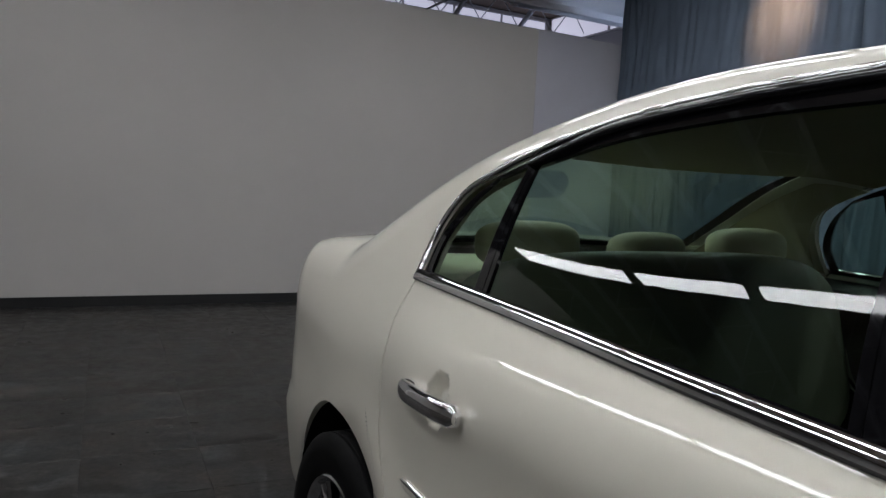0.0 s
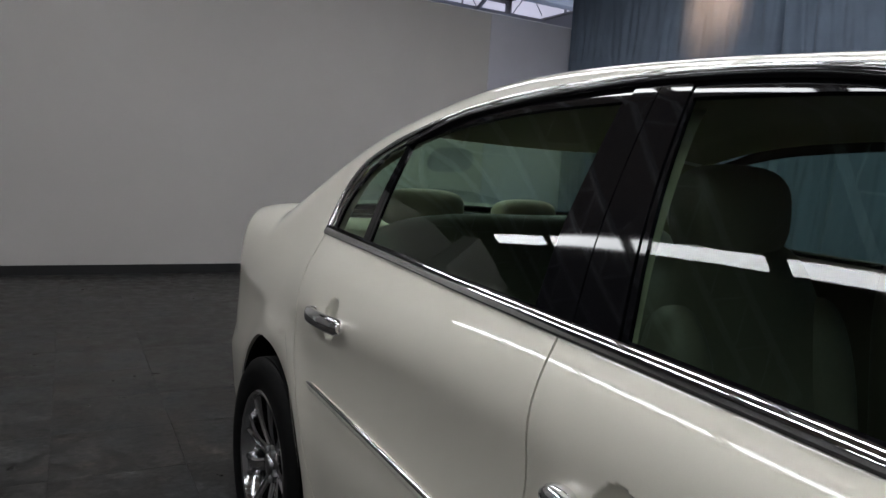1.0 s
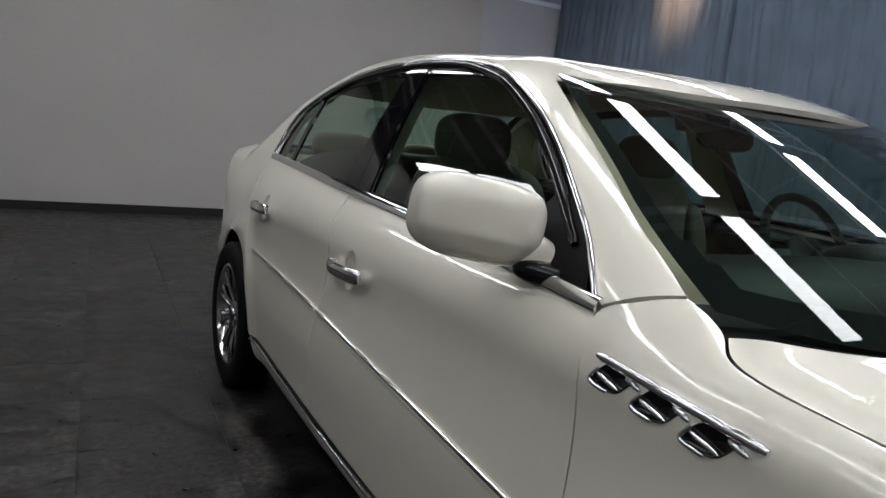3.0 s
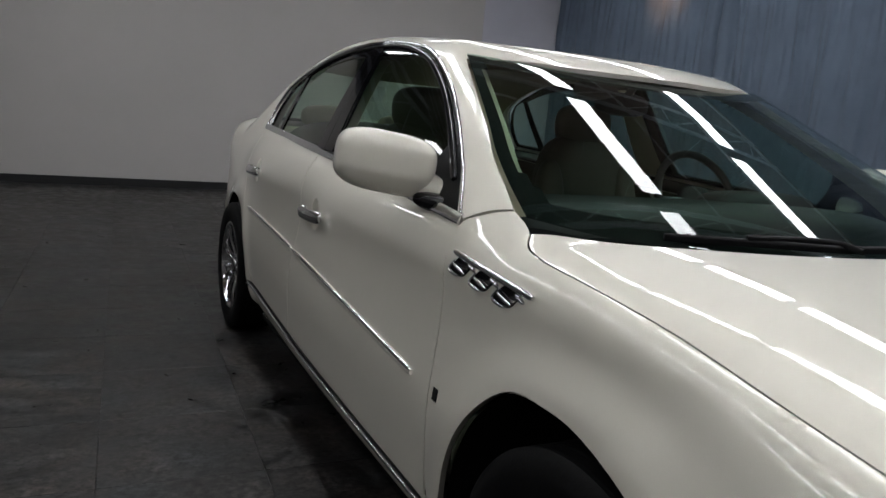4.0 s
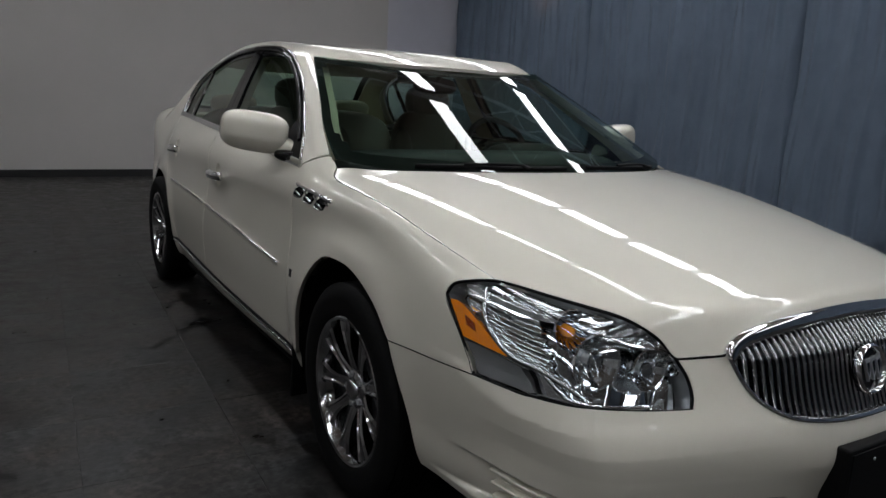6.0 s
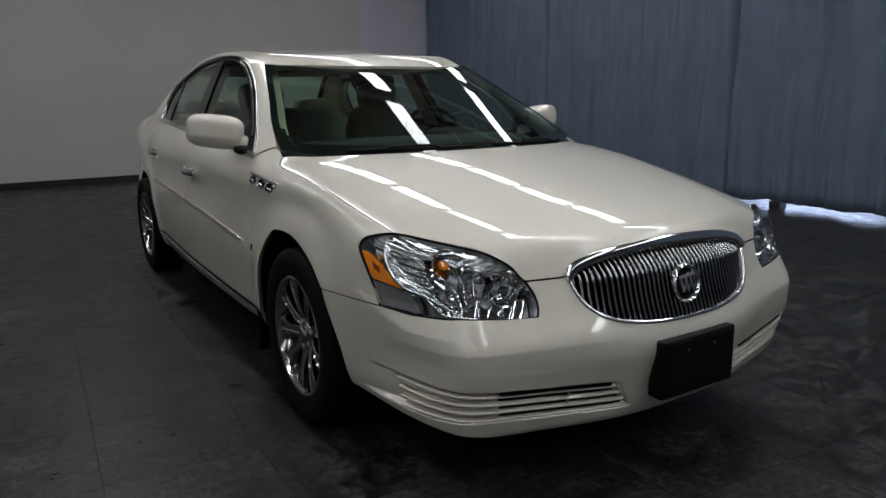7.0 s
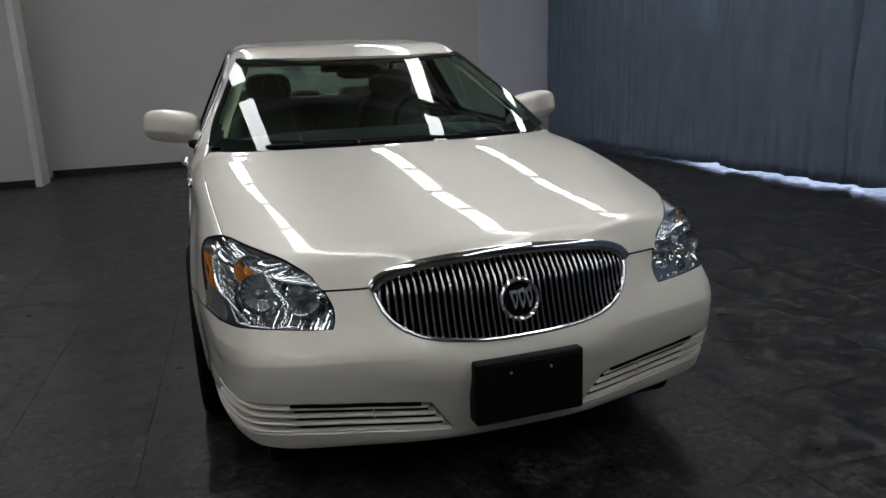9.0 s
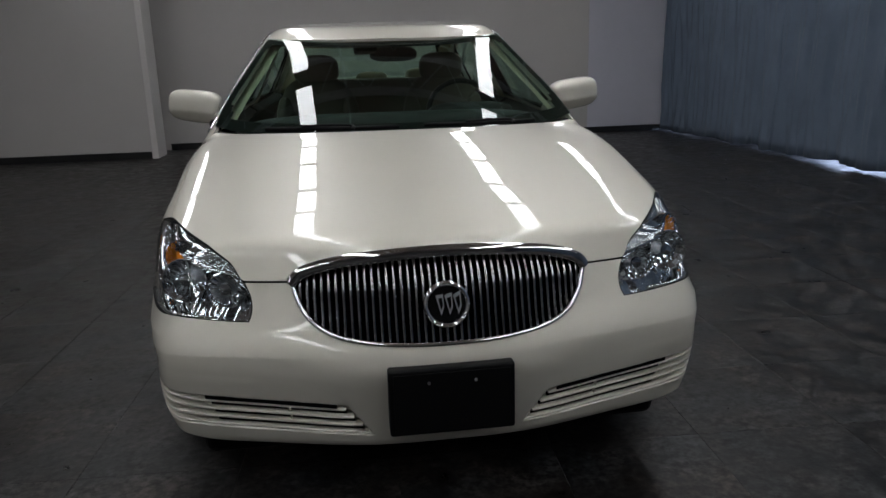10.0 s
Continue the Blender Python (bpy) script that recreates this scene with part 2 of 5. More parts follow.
def field(p, deck=True):
    x, y, z = np.abs(p[:, 0]), p[:, 1], p[:, 2]
    zb = 1.0 + K[13] * y
    wall = (x - belt_half(y) + K[3] * (z - zb) + K[4] * (z - zb) ** 2) * 0.88
    zs = belt_z(y)
    shoulder = (x - belt_half(y) + K[3] * (zs - zb) + K[4] * (zs - zb) ** 2 + ledge(y) * (z - zs)) * 0.76
    wall = smin(wall, shoulder, 0.006)
    swell = sum(0.011 * np.exp(-((np.hypot(y - c, z - 0.335) - 0.385) / 0.065) ** 2) for c in (0.055, 2.94))
    swell = swell + 0.014 * np.exp(-((y + 0.66) / 0.24) ** 2 - ((z - 0.27) / 0.10) ** 2)
    flare = np.exp(-((y - FLARE[0]) / FLARE[1]) ** 2)
    dent = FLARE[2] * flare * np.exp(-((z - FLARE[3]) / FLARE[4]) ** 2)
    side = smax(x - half_width(y) - section(z) - swell + 0.003 + dent, wall, 0.05)
    past = x - 0.74 - 0.27 * y
    bow = np.interp(y, (-1.0, 0.5, 1.2), (0.0752, 0.0424, 0.0543))
    crown = hood_line(y) - bow * (x / 0.8) ** 2 + 0.0036 * (x / 0.8) ** 4 - 0.016 * (x / 0.8) ** 6 - 0.042 * (past + np.sqrt(past * past + 0.0003))
    roof = z - roof_line(y) + K[5] * (x / 0.6) ** 2 + K[6] * (x / 0.6) ** 4
    shield = (K[7] + K[8] * (z - 0.96) + K[9] * x * x - y) * 0.39
    rear = (y - K[10] + K[11] * (z - 1.06) + K[12] * x * x) * 0.42
    cab = smax(roof, smax(shield, rear, 0.02), 0.03)
    top = smin((z - crown) * 0.96, cab, 0.015) if deck else cab
    front = (smax(nose(z), chin(z), 0.07) - 0.006 + plan(x) - y) * 0.8
    back = (y - tail(z) + K[2] * (x / 0.8) ** 4) * 0.9
    low = smax(smax(side, top, 0.09 - FLARE[5] * flare), smax(front, back, 0.02), 0.02 + (0.17 - 0.12 * np.clip((0.60 - z) / 0.07, 0, 1)) * np.clip((x - 0.58) / 0.22, 0, 1) ** 2)
    return smax(low, 0.20 - z, 0.04)


def glasshouse(p):
    """The skin without bonnet and boot, for the front and rear glass."""
    return field(p, False)


def screen(p):
    """The windscreen's own bowed sheet, without the pillars."""
    x, y, z = np.abs(p[:, 0]), p[:, 1], p[:, 2]
    roof = z - roof_line(y) + K[5] * (x / 0.6) ** 2 + K[6] * (x / 0.6) ** 4
    sheet = 0.0743 + 2.191 * (z - 0.96) + 0.3196 * x * x - 0.063 * (z - 0.98) * (z - 1.33) + 0.0823 * x ** 4 - 0.2075 * x * x * (z - 1.15) - y
    return smax(sheet * 0.39, roof, 0.055)


CROSS = np.array([(1, 1, 1), (1, -1, -1), (-1, 1, -1), (-1, -1, 1)], float)


def probe(p, skin=field, e=2e-4):
    """The field's value and slope at points."""
    f = [skin(p + e * c) for c in CROSS]
    return sum(f) / 4, sum(v[:, None] * c for v, c in zip(f, CROSS)) / (4 * e)


def slope(p):
    return probe(p)[1]


def settle(p, depth=0.0, turns=7, skin=field, level=False):
    """Moves points along the field's slope until they lie depth under the paint; also gives the normals there."""
    p = np.array(p, float)
    for _ in range(turns):
        f, g = probe(p, skin)
        if level:
            g = g * np.array([1, 1, 0])
        p -= np.clip((f + depth) / np.maximum((g * g).sum(1), 0.05), -0.08, 0.08)[:, None] * g
    g = probe(p, skin)[1]
    return p, g / np.linalg.norm(g, axis=1)[:, None]



# ---- mesh helpers ----
def way(pts):
    """A smooth path through points, as a function of the share of its length."""
    p = np.array(pts, float)
    if len(p) > 2:
        q = np.vstack([2 * p[0] - p[1], p, 2 * p[-1] - p[-2]])
        t = np.concatenate([[0], np.cumsum(np.sqrt(np.linalg.norm(np.diff(q, axis=0), axis=1)) + 1e-6)])
        out = []
        for i in range(1, len(q) - 2):
            for s in np.linspace(t[i], t[i + 1], 14, endpoint=False):
                a = [(t[i + k] - s) / (t[i + k] - t[i + k - 1]) * q[i + k - 1] + (s - t[i + k - 1]) / (t[i + k] - t[i + k - 1]) * q[i + k] for k in (0, 1, 2)]
                b = [(t[i + 1 + k] - s) / (t[i + 1 + k] - t[i - 1 + k]) * a[k] + (s - t[i - 1 + k]) / (t[i + 1 + k] - t[i - 1 + k]) * a[k + 1] for k in (0, 1)]
                out.append((t[i + 1] - s) / (t[i + 1] - t[i]) * b[0] + (s - t[i]) / (t[i + 1] - t[i]) * b[1])
        p = np.vstack([out, p[-1]])
    run = np.concatenate([[0], np.cumsum(np.linalg.norm(np.diff(p, axis=0), axis=1))])
    f = lambda s: np.stack([np.interp(np.asarray(s) * run[-1], run, p[:, i]) for i in range(3)], -1)
    f.length = run[-1]
    return f


def flip(pts, s):
    """The same points on the side s: -1 is the passenger's, as written, +1 the driver's."""
    return [(-s * x, y, z) for x, y, z in pts]


def both(pts):
    """A path from the passenger's side to the car's middle, carried on to the other side."""
    return list(pts) + [(-x, y, z) for x, y, z in reversed(pts) if abs(x) > 1e-6]


def link(name, verts, faces, mat, parent=None, label="", smooth=True, normals=None, matrix=None):
    me = bpy.data.meshes.new(name)
    me.from_pydata([tuple(v) for v in verts], [], faces)
    me.materials.append(mat)
    if smooth:
        me.polygons.foreach_set("use_smooth", [True] * len(me.polygons))
    if normals is not None:
        me.normals_split_custom_set_from_vertices([tuple(n) for n in normals])
    return place(name, me, parent, label, matrix)


def place(name, me, parent=None, label="", matrix=None):
    ob = new(name, me)
    if parent:
        ob.parent = parent
    if matrix is not None:
        ob.matrix_basis = matrix
    if label:
        ob["label"] = label
    return ob


def part(name, bm, mat, parent=None, label="", smooth=False, matrix=None):
    me = bpy.data.meshes.new(name)
    bm.to_mesh(me)
    bm.free()
    me.materials.append(mat)
    if smooth:
        me.polygons.foreach_set("use_smooth", [True] * len(me.polygons))
        me.set_sharp_from_angle(angle=radians(40))
    return place(name, me, parent, label, matrix)


def rbox(lo, hi, r=0.004, seg=2, m=None):
    """A box with rounded edges, as a bmesh."""
    bm = bmesh.new()
    c = [(a + b) / 2 for a, b in zip(lo, hi)]
    bmesh.ops.create_cube(bm, size=1, matrix=Matrix.Translation(c) @ Matrix.Diagonal((*[b - a for a, b in zip(lo, hi)], 1)))
    if r:
        bmesh.ops.bevel(bm, geom=bm.edges[:], offset=r, segments=seg, profile=0.5, affect="EDGES")
    if m is not None:
        bm.transform(m)
    return bm


def blob(size, power=2.5, nu=36, nv=20, pinch=0.0):
    """A rounded block (superellipsoid) of that full size, as vertices and faces."""
    v, f = [], []
    sp = lambda a: math.copysign(abs(a) ** (2 / power), a)
    for j in range(nv + 1):
        b = -math.pi / 2 + math.pi * j / nv
        for i in range(nu):
            a = 2 * math.pi * i / nu
            z = sp(math.sin(b))
            k = 1 - pinch * z
            v.append((size[0] / 2 * sp(math.cos(b)) * sp(math.cos(a)) * k, size[1] / 2 * sp(math.cos(b)) * sp(math.sin(a)) * k, size[2] / 2 * z))
    for j in range(nv):
        for i in range(nu):
            f.append((j * nu + i, j * nu + (i + 1) % nu, (j + 1) * nu + (i + 1) % nu, (j + 1) * nu + i))
    return v, f


def lathe(profile, n=48, closed=False):
    """Turns (radius, height) pairs round the z axis."""
    v = [(r * math.cos(2 * math.pi * i / n), r * math.sin(2 * math.pi * i / n), h) for r, h in profile for i in range(n)]
    f = [(j * n + i, j * n + (i + 1) % n, (j + 1) * n + (i + 1) % n, (j + 1) * n + i) for j in range(len(profile) - 1) for i in range(n)]
    if not closed:
        f += [tuple(range(n))[::-1], tuple(range((len(profile) - 1) * n, len(profile) * n))]
    return v, f


def shape(name, vf, mat, parent=None, label="", matrix=None, angle=50):
    me = bpy.data.meshes.new(name)
    me.from_pydata(*[[tuple(v) for v in vf[0]], [], vf[1]])
    me.materials.append(mat)
    me.polygons.foreach_set("use_smooth", [True] * len(me.polygons))
    me.set_sharp_from_angle(angle=radians(angle))
    me.validate()
    return place(name, me, parent, label, matrix)


def strip(name, p, n, width, height, mat, parent=None, label="", sink=0.003, taper=True, dome=0.55):
    """A rounded moulding along the points p that stands height proud of a surface with normals n."""
    p, n = np.array(p), np.array(n)
    t = np.gradient(p, axis=0)
    t /= np.linalg.norm(t, axis=1)[:, None]
    s = np.cross(t, n)
    s /= np.maximum(np.linalg.norm(s, axis=1), 1e-9)[:, None]
    prof = [(-0.5, -sink), (-0.5, dome * height), (-0.36, 0.86 * height), (-0.12, height), (0.12, height), (0.36, 0.86 * height), (0.5, dome * height), (0.5, -sink)]
    k, m = len(prof), len(p)
    wide = np.full(m, 1.0)
    if taper:
        wide[0] = wide[-1] = 0.55
    v = [p[i] + s[i] * a * width * wide[i] + n[i] * b for i in range(m) for a, b in prof]
    f = [(i * k + j, (i + 1) * k + j, (i + 1) * k + (j + 1) % k, i * k + (j + 1) % k) for i in range(m - 1) for j in range(k)]
    f += [tuple(range(k)), tuple(range((m - 1) * k, m * k))[::-1]]
    me = bpy.data.meshes.new(name)
    me.from_pydata([tuple(q) for q in v], [], f)
    me.materials.append(mat)
    me.polygons.foreach_set("use_smooth", [True] * len(me.polygons))
    bm = bmesh.new()
    bm.from_mesh(me)
    bmesh.ops.recalc_face_normals(bm, faces=bm.faces[:])
    bm.to_mesh(me)
    bm.free()
    me.set_sharp_from_angle(angle=radians(50))
    return place(name, me, parent, label)


def tube(name, pts, r, mat, parent=None, label="", n=10, m=40, closed=False):
    f = way(pts)
    p = f(np.linspace(0, 1, m))
    t = np.gradient(p, axis=0)
    t /= np.linalg.norm(t, axis=1)[:, None]
    up = np.array([0.13, 0.21, 0.97])
    a = np.cross(t, up)
    a /= np.linalg.norm(a, axis=1)[:, None]
    b = np.cross(t, a)
    v = [p[i] + r * (math.cos(q) * a[i] + math.sin(q) * b[i]) for i in range(m) for q in np.linspace(0, 2 * math.pi, n, endpoint=False)]
    fs = [(i * n + j, i * n + (j + 1) % n, (i + 1) * n + (j + 1) % n, (i + 1) * n + j) for i in range(m - 1) for j in range(n)]
    fs += [tuple(range(n))[::-1], tuple(range((m - 1) * n, m * n))]
    return shape(name, (v, fs), mat, parent, label)


def on_skin(pts, n=40, depth=0.0):
    return settle(way(pts)(np.linspace(0, 1, n)), depth)


def grid(edges, us, vs):
    """Points of the patch between four edges (bottom, top, left, right) at the shares us and vs."""
    b, t, l, r = [e if callable(e) else way(e) for e in edges]
    u, v = np.meshgrid(us, vs)
    u, v = u[..., None], v[..., None]
    B, T, L, R = b(us)[None], t(us)[None], l(vs)[:, None], r(vs)[:, None]
    c = (1 - u) * (1 - v) * b(0) + u * (1 - v) * b(1) + (1 - u) * v * t(0) + u * v * t(1)
    return (1 - v) * B + v * T + (1 - u) * L + u * R - c


def panel(name, edges, nu, nv, mat, parent, label="", depth=0.0, gap=0.0022, lip=0.014, span=(0, 1, 0, 1), sink=None, sides="btlr", skin=field):
    """A pressed panel that lies on the car's skin between four edges, set back by gap from each, with its rim turned in by lip."""
    edges = [way(e) for e in edges]
    b, t, l, r = edges
    gu, gv = 2 * gap / (b.length + t.length), 2 * gap / (l.length + r.length)
    u0, u1 = max(span[0], gu if "l" in sides else 0), min(span[1], 1 - gu if "r" in sides else 1)
    v0, v1 = max(span[2], gv if "b" in sides else 0), min(span[3], 1 - gv if "t" in sides else 1)
    us, vs = np.linspace(u0, u1, nu + 1), np.linspace(v0, v1, nv + 1)
    p = grid(edges, us, vs).reshape(-1, 3)
    p, n = settle(p, depth, 7, skin)
    if sink is not None:
        low, flush = sink(p), n
        p, n = settle(p, depth + low, 5)
        q = p.reshape(nv + 1, nu + 1, 3)
        du, dv = np.gradient(q, axis=1), np.gradient(q, axis=0)
        m = np.cross(du, dv).reshape(-1, 3)
        m /= np.maximum(np.linalg.norm(m, axis=1), 1e-9)[:, None]
        n = np.where(low[:, None] > 1e-5, m * np.sign((m * n).sum(1))[:, None], flush)
    w = nu + 1
    f = [(j * w + i, j * w + i + 1, (j + 1) * w + i + 1, (j + 1) * w + i) for j in range(nv) for i in range(nu)]
    fa = np.array(f)
    if (np.cross(p[fa[:, 1]] - p[fa[:, 0]], p[fa[:, 3]] - p[fa[:, 0]]) * n[fa[:, 0]]).sum() < 0:
        f = [q[::-1] for q in f]
    if lip:
        ring = [i for i in range(nu)] + [j * w + nu for j in range(nv)] + [nv * w + i for i in range(nu, 0, -1)] + [j * w for j in range(nv, 0, -1)]
        inner = [i + w for i in range(nu)] + [j * w + nu - 1 for j in range(nv)] + [(nv - 1) * w + i for i in range(nu, 0, -1)] + [j * w + 1 for j in range(nv, 0, -1)]
        o = p[ring] - p[inner]
        o /= np.maximum(np.linalg.norm(o, axis=1), 1e-9)[:, None]
        k, k0 = len(ring), len(p)
        p = np.vstack([p, p[ring], p[ring] - n[ring] * lip])
        n = np.vstack([n, o, o])
        turn = [(k0 + i, k0 + (i + 1) % k, k0 + k + (i + 1) % k, k0 + k + i) for i in range(k)]
        e = np.cross(p[turn[3][1]] - p[turn[3][0]], p[turn[3][3]] - p[turn[3][0]])
        f += turn if e @ o[3] > 0 else [q[::-1] for q in turn]
    return link(name, p, f, mat, parent, label, True, n)



# ---- the hall ----
def slab(name, lo, hi, mat, label, r=0.0):
    return tagged(part(name, rbox(lo, hi, r), mat), label, "wall", kind="structure")


BACK, SIDE_X, WALL_TOP, PANEL_X = 9.0, 4.96, 3.355, 3.80
slab("wall_north", (-9.0, BACK, 0), (5.75, BACK + 0.14, WALL_TOP), WALL, "plain warm grey painted partition wall behind the car")
slab("wall_partition", (-9.0, 7.95, 0), (-2.93, 8.42, WALL_TOP), WALL, "plain grey painted partition wall standing forward of the back wall")
slab("partition_end", (-2.93, 7.94, 0), (-2.85, 8.43, WALL_TOP), WALL_END, "white painted end post of the partition wall", 0.004)
slab("wall_panel", (PANEL_X, BACK - 0.006, 0.10), (5.2, BACK, WALL_TOP), PALE, "pale lavender painted end panel of the back wall")
slab("baseboard_north", (-2.9, BACK - 0.012, 0), (5.2, BACK, 0.10), BASE, "black vinyl baseboard along the back wall")
slab("baseboard_partition", (-9.0, 7.938, 0), (-2.94, 7.95, 0.10), BASE, "black vinyl baseboard along the partition")
# west and south walls are unseen, added to shape bounce and reflections
slab("wall_west", (-9.14, -15.0, 0), (-9.0, 14.0, 5.0), UNSEEN_WALL, "plain grey side wall, added out of view")
slab("wall_south", (-9.14, -15.14, 0), (7.5, -15.0, 5.0), UNSEEN_WALL, "plain grey end wall, added out of view")
slab("wall_far", (-9.14, 14.0, 0), (7.5, 14.14, 5.0), GREY_ROOM, "pale wall of the space beyond the partition")
slab("wall_east", (7.5, -15.14, 0), (7.64, 14.14, 5.0), GREY_ROOM, "pale outer wall behind the curtain")
tagged(part("ceiling", rbox((-9.14, -15.14, 5.0), (7.64, 14.14, 5.1), 0), DECK), "dark brown roof deck above open joists", "ceiling", kind="structure")

# window strip low in the outer wall, behind the drapes
win = tagged(part("window_1", rbox((7.44, -6.0, 0.2), (7.5, 8.0, 2.3), 0.004), STEEL), "long steel-framed window in the outer wall", "window", kind="structure")
for i in range(7):
    part("pane", rbox((7.42, -5.9 + 2.0 * i, 0.3), (7.438, -4.1 + 2.0 * i, 2.2), 0), DAYLIGHT, win, "bright daylit pane")


# glowing panes without a known source, added to throw bluish light on the wall
sky = tagged(part("window_2", rbox((7.44, 1.0, 4.40), (7.5, 13.9, 4.98), 0.004), STEEL), "row of glowing panes added above the curtain", "window", kind="structure")
for i in range(7):
    part("pane", rbox((7.42, 1.1 + 1.83 * i, 4.44), (7.438, 2.83 + 1.83 * i, 4.94), 0), CLEAR_DAY, sky, "frosted daylit pane")
sky = tagged(part("window_3", rbox((3.0, 13.94, 3.2), (7.4, 14.0, 4.95), 0.004), STEEL), "high frosted window in the far wall", "window", kind="structure")
for i in range(4):
    part("pane", rbox((3.06 + 1.08 * i, 13.92, 3.26), (4.08 + 1.08 * i, 13.938, 4.89), 0), CLEAR_DAY, sky, "frosted daylit pane")
tagged(tube("brace", [(3.3, 11.0, 3.3), (4.3, 11.0, 4.95)], 0.035, STEEL, n=8, m=3), "grey steel brace beyond the partition", "brace", "roof braces")
tagged(tube("brace", [(4.5, 11.6, 3.2), (5.9, 11.6, 4.95)], 0.035, STEEL, n=8, m=3), "grey steel brace beyond the partition", "brace", "roof braces")


def joist(y):
    """An open-web steel joist across the hall."""
    j = tagged(part("roof_joist", rbox((-9.0, y - 0.03, 4.90), (7.5, y + 0.03, 4.97), 0.004), STEEL), "grey painted open-web steel roof joist", "joist", "roof joists")
    part("lower_chord", rbox((-9.0, y - 0.03, 4.36), (7.5, y + 0.03, 4.41), 0.004), STEEL, j)
    for k in range(41):
        x = -8.9 + 0.4 * k
        tube("web_bar", [(x, y, 4.39), (x + 0.4, y, 4.92)] if k % 2 else [(x, y, 4.92), (x + 0.4, y, 4.39)], 0.011, STEEL, j, n=5, m=2)
    return j


for i in range(15):
    joist(-13.15 + 1.85 * i)
for x in (-0.4, 2.6, 3.9):
    tagged(tube("conduit", [(x, -14.9, 4.32), (x, 13.9, 4.32)], 0.02, STEEL, n=8, m=3), "grey steel conduit hung under the joists", "conduit", "ceiling conduits")
duct = tagged(tube("air_duct", [(4.2, 10.2, 4.18), (7.5, 10.2, 4.18)], 0.22, CASE, n=24, m=3), "white round sheet-metal air duct under the roof", "duct")
for y in (9.7, 11.2):
    tagged(part("pipe_rack", rbox((3.6, y, 3.86), (7.5, y + 0.06, 3.95), 0.004), CASE), "white steel support rail beyond the partition", "rail", "support rails")


def tube_light(w, length):
    """A strip light with its enamelled case, a lit diffuser under it and two wires that hold it."""
    h = length / 2
    o = tagged(part("strip_light", rbox((-w / 2 + 0.02, -h + 0.24, 0.014), (w / 2 - 0.02, h - 0.24, 0.055), 0.006), CASE), "white enamelled fluorescent strip light hung from the roof", "ceiling light", "strip lights")
    part("diffuser", rbox((-w / 2, -h + 0.080, 0.0), (w / 2, h - 0.080, 0.012), 0.004), LIT, o, "lit white diffuser")
    for y in (-h + 0.3, h - 0.3):
        tube("hanger", [(0, y, 0.05), (0, y, 1.07)], 0.003, STEEL, o, n=5, m=2)
    return o


LAMP_Z = 3.90
# each row: its x, one gap between two lights, the pitch and the diffuser's width
for x, gap_y, pitch, w in ((-5.9, 4.2, 1.67, 0.16), (-3.35, 3.90, 1.67, 0.17), (-0.95, 1.70, 1.222, 0.23), (1.55, 1.54, 1.222, 0.23), (3.56, 1.36, 1.222, 0.23)):
    first = None
    for k in range(-7, 6):
        y = gap_y + pitch * (k + 0.5)
        if y > (5.0 if x < -4 else 9.0 if x < -2 else 7.3) or y < -7:
            continue
        if first is None:
            first = tube_light(w, pitch - 0.03)
            first.matrix_basis = pose(x, y, LAMP_Z)
        else:
            copy_thing(first, pose(x, y, LAMP_Z))

# warm spotlight over the curtain
spot = tagged(part("spotlight", rbox((-0.05, -0.05, -0.08), (0.05, 0.05, 0.08), 0.012), BLACK, matrix=look((3.90, 6.25, 4.33), (4.95, 6.45, 3.4))), "small black spotlight clamped to a roof joist", "spotlight")
rodm = tube("clamp_rod", [(3.90, 6.25, 4.36), (3.90, 6.25, 4.60), (3.90, 6.28, 5.0)], 0.010, BLACK, spot, n=8, m=6)
rodm.matrix_parent_inverse = spot.matrix_basis.inverted()
ld = bpy.data.lights.new("warm_beam", "SPOT")
ld.energy, ld.color, ld.spot_size, ld.spot_blend, ld.shadow_soft_size = WARM_SPOT, (1.0, 0.55, 0.30), radians(38), 1.0, 0.04
beam = new("warm_beam", ld)
beam.matrix_basis = look((3.99, 6.30, 4.20), (4.95, 6.45, 3.4))


